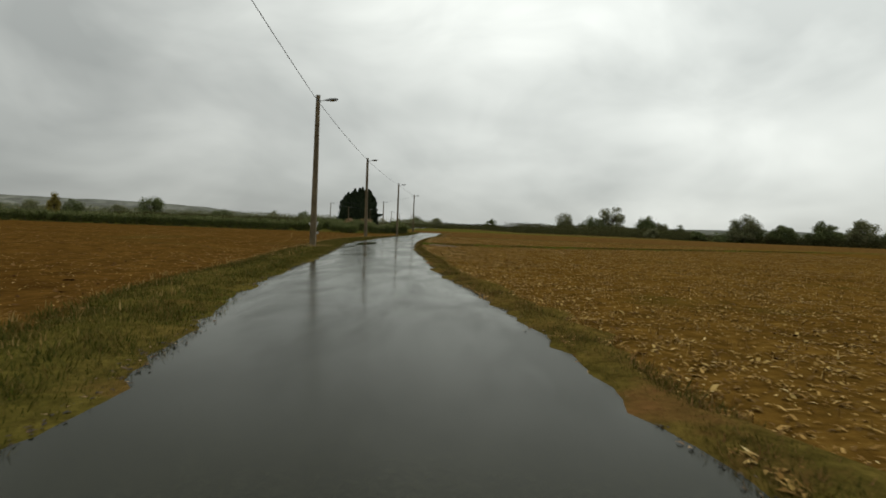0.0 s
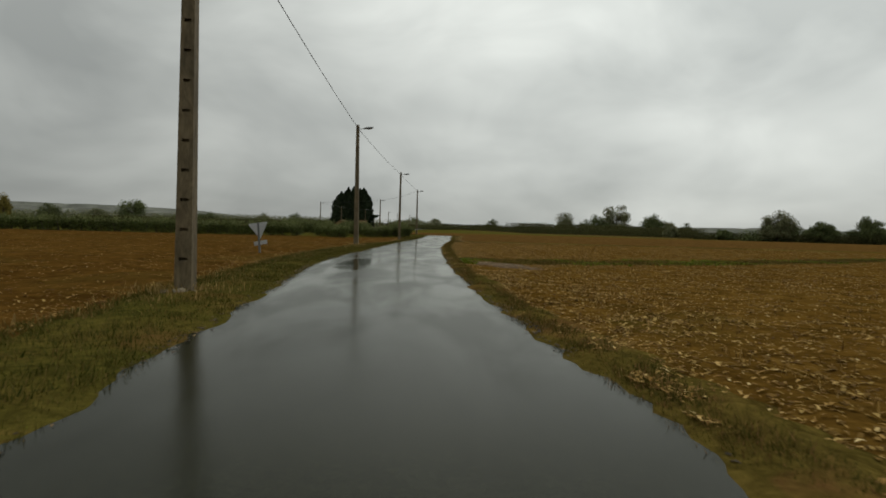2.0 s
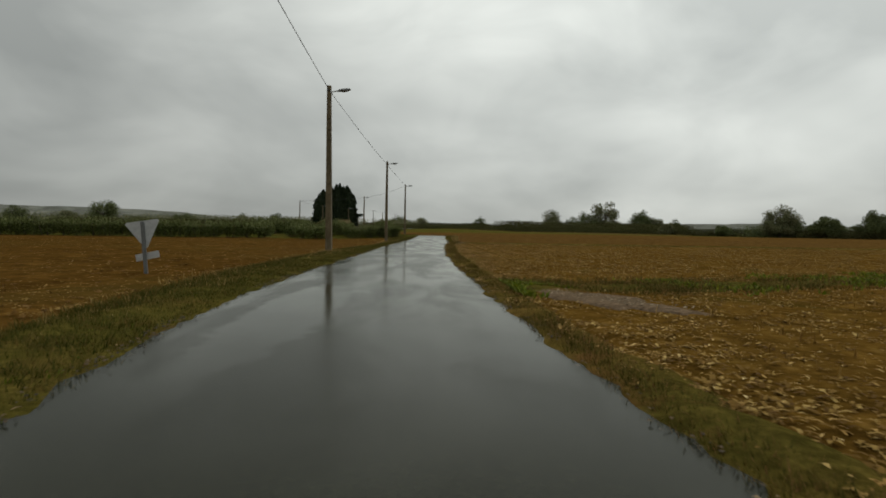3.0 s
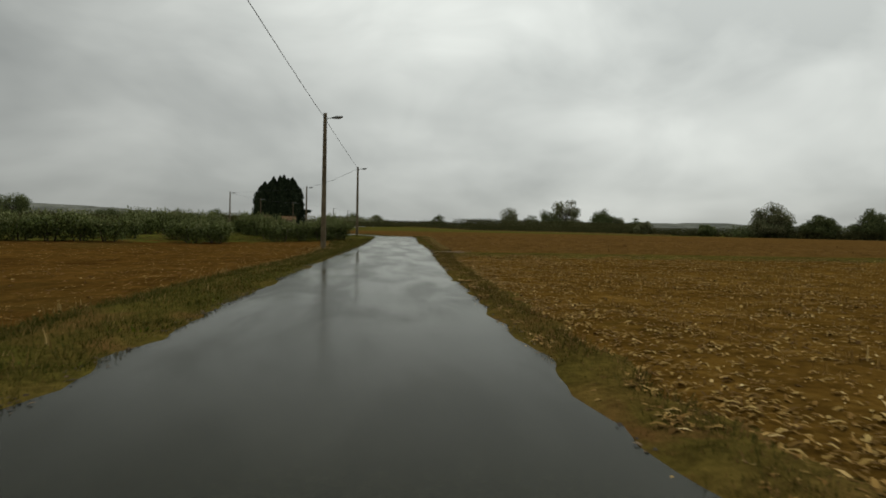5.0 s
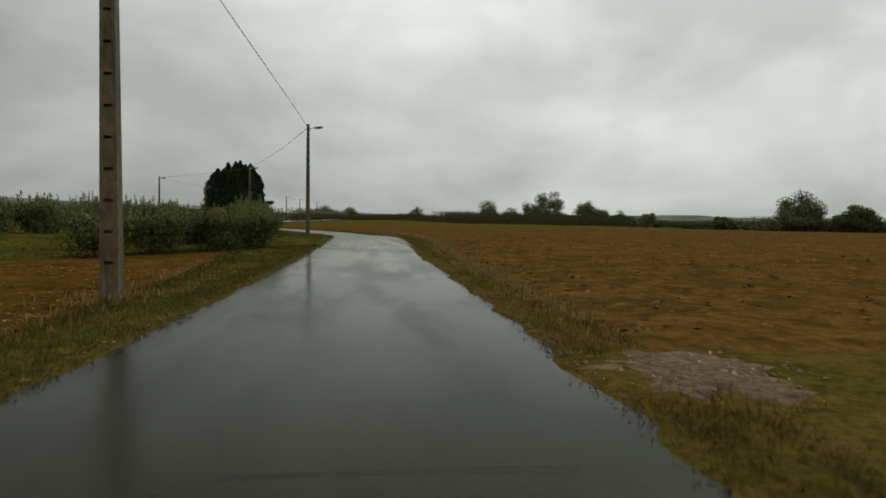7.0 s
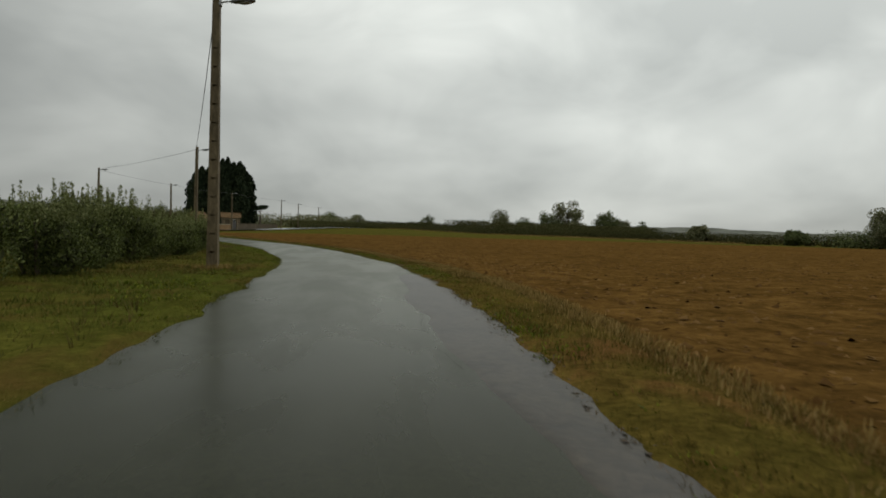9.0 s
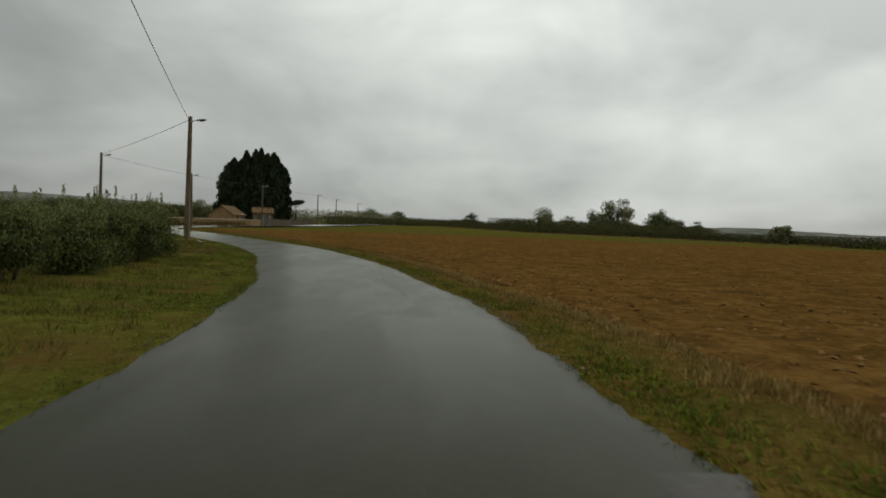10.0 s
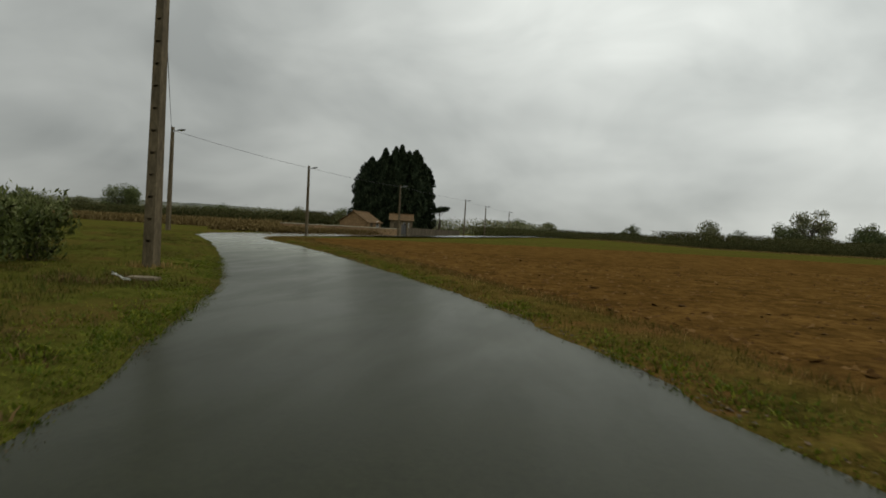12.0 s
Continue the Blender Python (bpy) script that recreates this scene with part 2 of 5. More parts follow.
FARLAND = two_scale("far_fields", [(0.3, (0.085, 0.070, 0.018)), (0.5, (0.10, 0.062, 0.019)), (0.72, (0.062, 0.074, 0.016))],
                    [(0.3, (0.045, 0.040, 0.011)), (0.7, (0.11, 0.088, 0.026))], 0.012, 1.2, 0.95, 0.03, 0.05)
GRAVEL = two_scale("wet_gravel", [(0.3, (0.09828, 0.06409, 0.03623)), (0.7, (0.172, 0.1191, 0.07332))],
                   [(0.3, (0.04914, 0.03287, 0.01898)), (0.7, (0.2048, 0.1479, 0.09918))], 1.6, 12.0, 1.0, 0.0, 0.03)
# far hills: distance haze mixed into the pale grey-green base colour
HILL = two_scale("haze_tinted_hill", [(0.3, (0.124, 0.1293, 0.1109)), (0.7, (0.1519, 0.1504, 0.1247))],
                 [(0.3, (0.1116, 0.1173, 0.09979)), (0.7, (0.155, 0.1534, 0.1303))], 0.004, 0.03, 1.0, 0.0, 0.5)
CONCRETE = two_scale("weathered_concrete", [(0.3, (0.08925, 0.0672, 0.03444)), (0.7, (0.153, 0.1193, 0.06724))],
                     [(0.3, (0.07225, 0.05376, 0.02952)), (0.7, (0.17, 0.1344, 0.08036))], 0.8, 14.0, 0.8, 0.25, 0.006, 0.5, (1, 1, 0.35))
STONEWALL = two_scale("wall_stone", [(0.3, (0.1823, 0.1119, 0.0537)), (0.7, (0.3099, 0.1967, 0.09881))],
                      [(0.3, (0.1367, 0.08476, 0.04081)), (0.7, (0.3462, 0.2238, 0.116))], 0.7, 6.0, 0.9, 0.2, 0.03)
RENDERED = two_scale("old_plaster", [(0.3, (0.136, 0.1088, 0.0646)), (0.7, (0.1972, 0.1598, 0.102))],
                     [(0.3, (0.1224, 0.0952, 0.0578)), (0.7, (0.2108, 0.17, 0.1122))], 0.5, 8.0, 0.9, 0.2, 0.01)
LIMEWASH = two_scale("weathered_limewash", [(0.3, (0.24, 0.20, 0.13)), (0.7, (0.50, 0.46, 0.36))],
                     [(0.3, (0.26, 0.22, 0.15)), (0.7, (0.52, 0.48, 0.38))], 0.5, 8.0, 0.9, 0.2, 0.01)
ROOFTILE = two_scale("clay_tile", [(0.3, (0.1001, 0.05894, 0.02302)), (0.7, (0.1556, 0.09478, 0.03991))],
                     [(0.3, (0.08154, 0.04805, 0.02047)), (0.7, (0.1705, 0.1057, 0.04606))], 0.6, 5.0, 0.85, 0.2, 0.02)
BARK = two_scale("bark", [(0.3, (0.055, 0.042, 0.030)), (0.7, (0.10, 0.08, 0.06))],
                 [(0.3, (0.04, 0.03, 0.022)), (0.7, (0.12, 0.095, 0.07))], 1.5, 18.0, 0.9, 0.2, 0.02, 0.5, (1, 1, 0.2))
GREYWOOD = two_scale("grey_boards", [(0.3, (0.0702, 0.0553, 0.03549)), (0.7, (0.1242, 0.09907, 0.06422))],
                     [(0.3, (0.0594, 0.04608, 0.03042)), (0.7, (0.135, 0.106, 0.0676))], 0.8, 9.0, 0.85, 0.2, 0.01, 0.5, (0.54, 0.4608, 0.0507))
WHITEWASH = two_scale("pale_cladding", [(0.3, (0.50, 0.51, 0.50)), (0.7, (0.60, 0.61, 0.60))],
                      [(0.3, (0.48, 0.49, 0.48)), (0.7, (0.62, 0.63, 0.62))], 0.1, 2.0, 0.7, 0.3, 0.01)


def metal_mat(name, lo, hi, rough, metal):
    m, nt, b = material(name, rough, metal)
    nt.links.new(ramp(nt, noise_fac(nt, coords(nt), 12.0, 5), [(0.3, lo), (0.7, hi)]), b.inputs["Base Color"])
    return m


GALVANISED = metal_mat("galvanised_steel", (0.30, 0.31, 0.31), (0.44, 0.45, 0.45), 0.5, 0.6)
SIGNBACK = metal_mat("pale_sign_metal", (0.336, 0.344, 0.344), (0.448, 0.456, 0.448), 0.55, 0.2)
POSTGREY = metal_mat("dull_grey_post", (0.10, 0.105, 0.105), (0.17, 0.175, 0.17), 0.6, 0.4)
LAMPGREY = metal_mat("grey_lamp_housing", (0.12, 0.125, 0.125), (0.19, 0.195, 0.19), 0.5, 0.2)
CABLE = metal_mat("black_cable", (0.03, 0.03, 0.03), (0.05, 0.05, 0.05), 0.6, 0.0)
WHITEPAINT = metal_mat("white_paint", (0.55, 0.55, 0.53), (0.68, 0.68, 0.66), 0.6, 0.0)
DARKIRON = metal_mat("dark_gate", (0.03, 0.03, 0.03), (0.06, 0.055, 0.05), 0.6, 0.3)
GLASS, nt, b = material("lamp_glass", 0.15)
b.inputs["Base Color"].default_value = (0.55, 0.56, 0.54, 1)
b.inputs["Transmission Weight"].default_value = 0.5
WINDOW, nt, b = material("window_glass", 0.08)
b.inputs["Base Color"].default_value = (0.02, 0.022, 0.025, 1)

GRASS = island_mat("grass_blades", [(0.0, (0.02663, 0.03568, 0.004866)), (0.45, (0.06147, 0.06196, 0.009729)), (0.75, (0.1004, 0.08073, 0.01752)), (1.0, (0.1742, 0.1175, 0.03699))], 0.8, 0.05, 0.3)
DULLGRASS = island_mat("dull_grass_blades", [(0.0, (0.03542, 0.03878, 0.006546)), (0.45, (0.08177, 0.06736, 0.01309)), (0.75, (0.1336, 0.08775, 0.02357)), (1.0, (0.2317, 0.1276, 0.04975))], 0.8, 0.05, 0.3)
MEADOWGRASS = island_mat("meadow_blades", [(0.0, (0.03813, 0.05337, 0.008108)), (0.5, (0.08796, 0.09908, 0.01621)), (0.8, (0.1393, 0.1207, 0.02702)), (1.0, (0.2199, 0.146, 0.05135))], 0.8, 0.05, 0.3)
LUSH = island_mat("weed_leaves", [(0.0, (0.05341, 0.08428, 0.00649)), (0.6, (0.1232, 0.1556, 0.01298)), (1.0, (0.2156, 0.2189, 0.02336))], 0.7, 0.1, 0.3)
DEADWEED = island_mat("dead_weeds", [(0.0, (0.06379, 0.0432, 0.01701)), (0.6, (0.1205, 0.0783, 0.03159)), (1.0, (0.2268, 0.1418, 0.06075))], 0.85, 0.05, 0.2)
DRYGRASS = island_mat("dry_grass", [(0.0, (0.1707, 0.1137, 0.0325)), (0.6, (0.3087, 0.2113, 0.06825)), (1.0, (0.455, 0.325, 0.13))], 0.85, 0.05, 0.2)
RANK = island_mat("rank_tufts", [(0.0, (0.0405, 0.0405, 0.0108)), (0.5, (0.0765, 0.0612, 0.018)), (1.0, (0.144, 0.099, 0.0378))], 0.9, 0.03, 0.2)
SODDEN = island_mat("sodden_leaves", [(0.0, (0.020, 0.015, 0.009)), (0.6, (0.055, 0.036, 0.017)), (0.9, (0.12, 0.075, 0.032)), (1.0, (0.26, 0.17, 0.08))], 0.7, 0.15)
STRAW = island_mat("maize_straw", [(0.0, (0.08855, 0.04469, 0.009365)), (0.45, (0.2087, 0.1152, 0.02622)), (0.80, (0.3542, 0.2176, 0.06368)), (0.95, (0.4807, 0.3293, 0.1218)), (1.0, (0.6, 0.46, 0.215))], 0.85, 0.06)
RESIDUE = island_mat("crop_residue", [(0.0, (0.07684, 0.0395, 0.008884)), (0.5, (0.1747, 0.1001, 0.02368)), (0.85, (0.2794, 0.1778, 0.04935)), (1.0, (0.4192, 0.2896, 0.09873))], 0.9, 0.04)
CLOD = island_mat("soil_clods", [(0.0, (0.05951, 0.02888, 0.008)), (0.6, (0.1296, 0.06875, 0.0192)), (1.0, (0.1984, 0.1128, 0.04))], 0.95, 0.02)
OLIVE = island_mat("olive_leaves", [(0.0, (0.0381, 0.0508, 0.01134)), (0.5, (0.07787, 0.09652, 0.0227)), (0.85, (0.127, 0.1508, 0.04085)), (1.0, (0.2032, 0.2244, 0.07375))], 0.7, 0.12, 0.2)
OLIVETIP = island_mat("young_olive_leaves", [(0.0, (0.07176, 0.08611, 0.02307)), (0.5, (0.1435, 0.1615, 0.05384)), (1.0, (0.287, 0.3014, 0.1281))], 0.7, 0.12, 0.25)
# dark leaves added inside the bushes, their colour standing in for inner shade
INNER_SHADE = island_mat("inner_shade_leaves", [(0.0, (0.040, 0.044, 0.020)), (1.0, (0.075, 0.080, 0.038))], 0.9, 0.03)
CYPRESS = island_mat("cypress_sprays", [(0.0, (0.01575, 0.02387, 0.01275)), (0.7, (0.03375, 0.04774, 0.0255)), (1.0, (0.063, 0.08029, 0.0408))], 0.9, 0.03)
WOODLEAF = island_mat("autumn_leaves", [(0.0, (0.09103, 0.1007, 0.05204)), (0.6, (0.1821, 0.1911, 0.09838)), (1.0, (0.2846, 0.2652, 0.1388))], 0.9, 0.03, 0.2)
GREENLEAF = island_mat("dull_green_leaves", [(0.0, (0.06081, 0.07888, 0.03191)), (0.6, (0.118, 0.139, 0.05583)), (1.0, (0.1878, 0.2029, 0.08371))], 0.9, 0.03, 0.2)
HEDGELEAF = island_mat("hedgerow_leaves", [(0.0, (0.046, 0.049, 0.019)), (0.6, (0.085, 0.088, 0.034)), (1.0, (0.118, 0.106, 0.042))], 0.9, 0.03, 0.15)
YELLOWLEAF = island_mat("yellowing_leaves", [(0.0, (0.12, 0.10, 0.025)), (0.6, (0.22, 0.18, 0.045)), (1.0, (0.32, 0.26, 0.08))], 0.9, 0.03, 0.2)
REED = island_mat("dry_reeds", [(0.0, (0.1449, 0.1018, 0.03726)), (0.6, (0.2173, 0.1552, 0.0621)), (1.0, (0.3019, 0.2236, 0.09936))], 0.9, 0.03, 0.1)


# ---- small builders ----
def mesh_of(name, verts, faces, mat, smooth=False):
    me = bpy.data.meshes.new(name)
    me.from_pydata(verts, [], faces)
    me.materials.append(mat)
    if smooth:
        me.shade_smooth()
    me.update()
    return me


def tri_mesh(name, v, f, mat):
    """Mesh from arrays of points and triangles."""
    v, f = np.asarray(v, np.float32).reshape(-1, 3), np.asarray(f, np.int32).reshape(-1, 3)
    me = bpy.data.meshes.new(name)
    me.vertices.add(len(v))
    me.vertices.foreach_set("co", v.ravel())
    me.loops.add(f.size)
    me.loops.foreach_set("vertex_index", f.ravel())
    me.polygons.add(len(f))
    me.polygons.foreach_set("loop_start", np.arange(0, f.size, 3, dtype=np.int32))
    me.materials.append(mat)
    me.update()
    me.validate()
    return me


def part(name, bm, mat, parent, label="", smooth=False):
    """Links a bmesh as one mesh object under a thing or a part."""
    me = bpy.data.meshes.new(name)
    bm.normal_update()
    bm.to_mesh(me)
    bm.free()
    me.materials.append(mat)
    if smooth:
        me.shade_smooth()
    ob = new(name, me)
    ob.parent = parent
    if label:
        ob["label"] = label
    return ob


def part_mesh(name, me, parent, label=""):
    ob = new(name, me)
    ob.parent = parent
    if label:
        ob["label"] = label
    return ob


def box(bm, size, m=None, taper=1.0, bevel=0.0):
    got = bmesh.ops.create_cube(bm, size=1.0)["verts"]
    for q in got:
        k = taper if q.co.z > 0 else 1.0
        q.co = Vector((q.co.x * size[0] * k, q.co.y * size[1] * k, q.co.z * size[2]))
    if bevel:
        edges = list({e for q in got for e in q.link_edges})
        got = [q for q in bmesh.ops.bevel(bm, geom=edges, offset=bevel, segments=2, affect="EDGES")["verts"]] + [q for q in got if q.is_valid]
    if m is not None:
        for q in set(got):
            q.co = m @ q.co
    return got


def tube(bm, points, radii, sides=8, cap=True):
    rings = []
    for i, c in enumerate(points):
        a = Vector(points[max(i - 1, 0)])
        z = Vector(points[min(i + 1, len(points) - 1)])
        q = (z - a).to_track_quat("Z", "Y")
        rings.append([bm.verts.new(Vector(c) + q @ Vector((math.cos(k * math.tau / sides) * radii[i], math.sin(k * math.tau / sides) * radii[i], 0))) for k in range(sides)])
    for r0, r1 in zip(rings, rings[1:]):
        for k in range(sides):
            bm.faces.new((r0[k], r0[(k + 1) % sides], r1[(k + 1) % sides], r1[k]))
    if cap:
        bm.faces.new(rings[0][::-1])
        bm.faces.new(rings[-1])


def sample(x, table):
    xs, ys = zip(*table)
    return float(np.interp(x, xs, ys))


def hilly(x, y, scale, seed=0.0):
    return noise.noise(Vector((x * scale + seed, y * scale - seed, seed * 0.37)))


def leaf_mesh(name, centres, normals, lengths, widths, mat, ups=None):
    """Many small pointed leaves, each a bent pair of triangles."""
    rng = np.random.default_rng(len(centres))
    c, n = np.asarray(centres, float), np.asarray(normals, float)
    n = n / (np.linalg.norm(n, axis=1, keepdims=True) + 1e-9)
    r = rng.normal(size=n.shape) if ups is None else np.asarray(ups, float) + 0.25 * rng.normal(size=n.shape)
    u = r - (r * n).sum(1, keepdims=True) * n
    u /= np.linalg.norm(u, axis=1, keepdims=True) + 1e-9
    w = np.cross(n, u)
    L, W = np.asarray(lengths)[:, None], np.asarray(widths)[:, None]
    v = np.stack([c - u * L / 2, c + w * W / 2 + n * W * 0.2, c + u * L / 2, c - w * W / 2 + n * W * 0.2], 1).reshape(-1, 3)
    k = np.arange(len(c))[:, None] * 4
    f = np.concatenate([k + [[0, 1, 2]], k + [[0, 2, 3]]], 1).reshape(-1, 3)
    return tri_mesh(name, v, f, mat)


# ---- plan: the lane's two edges, as x for each y up to the bend, then as points ----
LEFT_EDGE = [(-2.05, -14), (-2.1, 0), (-2.41, 5), (-3.33, 10), (-3.79, 15), (-4.35, 22), (-5.13, 30), (-5.92, 38), (-5.9, 46), (-5.51, 56),
             (-5.2, 66), (-4.54, 77), (-4.02, 85), (-3.55, 94), (-3.18, 102), (-3.29, 108), (-3.8, 117), (-4.83, 124.5), (-6.18, 130), (-7.12, 134),
             (-8.95, 139), (-11.68, 145), (-15.89, 152), (-21.84, 161), (-27.92, 169), (-31, 176), (-32.3, 183), (-31.6, 190), (-29.6, 199),
             (-25.4, 217), (-19.8, 249), (-17.2, 268), (-12.9, 292), (-2.4, 340), (24, 440), (75, 640)]
RIGHT_EDGE = [(2.07, -14), (1.7, 0), (1.37, 6), (0.75, 11), (0.1, 15), (-0.44, 22), (-1.02, 28), (-1.43, 35), (-1.63, 45), (-1.57, 56), (-1.25, 65),
              (-0.77, 74), (-0.25, 82), (-0.01, 93), (0.37, 101), (0.53, 107), (0.4, 115), (0.2, 121), (-0.75, 126.5), (-1.62, 131), (-3.11, 136),
              (-5.95, 143.5), (-10.42, 151.5), (-16.77, 161), (-23.06, 169), (-25.6, 176), (-26.4, 183), (-26, 190), (-24.6, 199), (-20.6, 217),
              (-13.4, 249), (-10.6, 268), (-6, 292), (5, 340), (28, 440), (79, 640)]


def smooth_line(points, step):
    """Catmull-Rom through the points, resampled evenly."""
    p = [Vector((*q, 0)) for q in points]
    p = [2 * p[0] - p[1]] + p + [2 * p[-1] - p[-2]]
    out = []
    for a, b, c, d in zip(p, p[1:], p[2:], p[3:]):
        n = max(2, int((c - b).length / step))
        for i in range(n):
            t = i / n
            out.append(0.5 * (2 * b + (c - a) * t + (2 * a - 5 * b + 4 * c - d) * t * t + (3 * b - a - 3 * c + d) * t ** 3))
    return out + [p[-2]]


def paired(steps):
    """Both edges sampled at the same share of each leg, so that rows run square across the lane."""
    rows = []
    L = [Vector((*q, 0)) for q in LEFT_EDGE]
    R = [Vector((*q, 0)) for q in RIGHT_EDGE]
    ext = lambda p: [2 * p[0] - p[1]] + p + [2 * p[-1] - p[-2]]
    L, R = ext(L), ext(R)
    for k in range(len(LEFT_EDGE) - 1):
        n = max(2, int((L[k + 2] - L[k + 1]).length / steps))
        for i in range(n):
            t = i / n
            row = []
            for p in (L, R):
                a, b, c, d = p[k:k + 4]
                row.append(0.5 * (2 * b + (c - a) * t + (2 * a - 5 * b + 4 * c - d) * t * t + (3 * b - a - 3 * c + d) * t ** 3))
            rows.append(row)
    return rows


LANE = paired(0.3)
LANE_Y = np.array([(l.y + r.y) / 2 for l, r in LANE])


def ground_z(x, y):
    """Low swells of the land away from the lane."""
    return 0.05 * hilly(x, y, 0.05, 3.1)


def ditch(x, y):
    """Depth of the shallow dip beside the lane's left edge, where two of the lamp posts stand."""
    away = sample(y, [(q[1], q[0]) for q in LEFT_EDGE[:24]]) - x
    return -0.20 * sample(away, [(0.25, 0), (1.1, 1), (9, 1), (15, 0)]) * sample(y, [(58, 0), (72, 1), (90, 1), (104, 0)])


def ragged(s, seed, amount):
    return amount * (hilly(s, 0, 0.9, seed) * 0.6 + hilly(s, 0, 2.7, seed + 5) * 0.4) * 2


def strip(name, mat, row_function, columns, label, category):
    verts, faces = [], []
    rows = row_function()
    for row in rows:
        verts += row
    for i in range(len(rows) - 1):
        for j in range(columns - 1):
            a = i * columns + j
            faces.append((a, a + 1, a + columns + 1, a + columns))
    return tagged(new(name, mesh_of(name, verts, faces, mat, True)), label, category, kind="structure")


def road_rows():
    out = []
    for i, (l, r) in enumerate(LANE):
        across = (r - l).normalized()
        a = l - across * (0.10 + ragged(l.y, 1.0, 0.16) + 0.05 * hilly(l.y, 0, 6.0, 3.0))
        b = r + across * (0.10 + ragged(r.y, 9.0, 0.14))
        row = []
        for j in range(9):
            u = j / 8
            q = a.lerp(b, u)
            row.append((q.x, q.y, 0.035 + 0.14 * min(1, max(0, (q.y - 186) / 16)) + 0.03 * (1 - (2 * u - 1) ** 2) + 0.006 * hilly(q.x, q.y, 0.7, 2.0)))
        out.append(row)
    return out


strip("road", ASPHALT, road_rows, 9, "narrow wet asphalt lane shining with rain", "road")


def verge_width(side, y):
    if side < 0:
        return sample(y, [(-15, 2.0), (5, 1.7), (16, 1.5), (30, 1.9), (45, 1.7), (60, 1.5), (74, 1.9), (82, 2.3), (90, 2.6)])
    return sample(y, [(-15, 0.35), (20, 0.4), (60, 0.4), (72, 0.5), (80, 0.9), (88, 1.0), (95, 1.1), (104, 1.25), (112, 1.5), (130, 1.7), (150, 2.0), (175, 3.0)])


def outer(side, y):
    """x of the verge's outer edge on the straight part."""
    i = int(np.argmin(abs(LANE_Y - y)))
    q = LANE[i][0 if side < 0 else 1]
    return q.x + side * verge_width(side, y) + side * ragged(y, 20.0 + side, 0.22)


def verge_rows(side, y0, y1):
    def rows():
        out = []
        for l, r in LANE:
            if not y0 <= (l.y + r.y) / 2 <= y1:
                continue
            across = (r - l).normalized() * side
            q0 = (r if side > 0 else l) - across * (0.12 + ragged(l.y, 31.0 + side, 0.20) + 0.10 * hilly(l.y, side, 1.9, 14.0) + 0.06 * hilly(l.y, side, 4.3, 17.0))
            row = []
            for j in range(9):
                u = j / 8
                q = q0 + across * u * (0.5 + verge_width(side, q0.y) + ragged(q0.y, 20.0 + side, 0.22) + 0.3 * hilly(q0.y, 0, 0.35, 6.0) + 0.12 * hilly(q0.y, 0, 5.0, 2.0))
                hump = 0.06 * math.sin(min(u * 1.5, 1) * math.pi / 2) - 0.075 * max(0, u - 0.7) / 0.3
                row.append((q.x, q.y, 0.03 + hump + 0.035 * hilly(q.x, q.y, 1.3, 4.0) * min(1, u * 4) + (ditch(q.x, q.y) if side < 0 else 0)))
            out.append(row if side > 0 else row[::-1])
        return out
    return rows


strip("verge_left", VERGE, verge_rows(-1, -14, 95), 9, "grassy verge, green and yellowing, beside the lane", "verge")
strip("verge_right", DRYVERGE, verge_rows(1, -14, 178), 9, "narrow grassy verge of green and dry turf", "verge")


def hedge_front(x):
    return sample(x, [(-130, 84), (-60, 82), (-43, 81.5), (-28, 82.5), (-17, 85.5), (-10, 92), (-5, 97)])


def grid(name, mat, us, vs, place, label, category):
    verts = [place(u, v) for v in vs for u in us]
    n = len(us)
    faces = [(j * n + i, j * n + i + 1, (j + 1) * n + i + 1, (j + 1) * n + i) for j in range(len(vs) - 1) for i in range(n - 1)]
    return tagged(new(name, mesh_of(name, verts, faces, mat, True)), label, category, kind="structure")


def near_far(first, last, n, power=2.2):
    return [first + (last - first) * (i / (n - 1)) ** power for i in range(n)]


def rough(x, y, amount, seed):
    return amount * (0.6 * hilly(x, y, 1.1, seed) + 0.7 * hilly(x, y, 3.1, seed + 2))


def left_field_point(u, v):
    y = -16 + v * (hedge_front(-6 - 0.5 * u) - 1.0 + 16)
    x = outer(-1, min(y, 94)) + 0.6 - u
    return (x, y, 0.055 - 0.06 * max(0, 1 - u) + rough(x, y, 0.05, 6.0) * min(1, 0.3 + u) + ground_z(x, y) + ditch(x, y))


def stubble_point(u, v):
    y = -16 + v * 91.0
    x = outer(1, y) - 0.4 + u
    return (x, y, 0.05 - 0.06 * max(0, 1 - u) + rough(x, y, 0.05, 7.0) * min(1, 0.3 + u) + ground_z(x, y))


def bare_end(u):
    return sample(u, [(0, 176), (12, 190), (22, 198), (80, 197), (200, 190)])


def bare_point(u, v):
    y = 77.6 + 0.5 * hilly(u, 0, 0.5, 3.0) * (1 - v) + v * (bare_end(u) - 77.6)
    x = outer(1, y) - 1.3 + u
    return (x, y, 0.06 - 0.07 * min(1, max(0, 1.6 - u)) - 0.12 * max(0, 1 - v * 60) + rough(x, y, 0.055, 8.0) * min(1, 0.3 + u) + ground_z(x, y))


grid("left_field", SOIL_LEFT, near_far(0, 120, 130), [i / 259 for i in range(260)], left_field_point,
     "reddish-brown worked field with scattered maize straw", "field")
grid("right_stubble_field", SOIL_STUBBLE, near_far(0, 170, 150), [i / 239 for i in range(240)], stubble_point,
     "brown maize stubble field littered with pale straw", "field")
grid("right_bare_field", SOIL_BARE, near_far(0, 190, 140), [i / 239 for i in range(240)], bare_point,
     "bare red-brown ploughed field, wet from rain", "field")
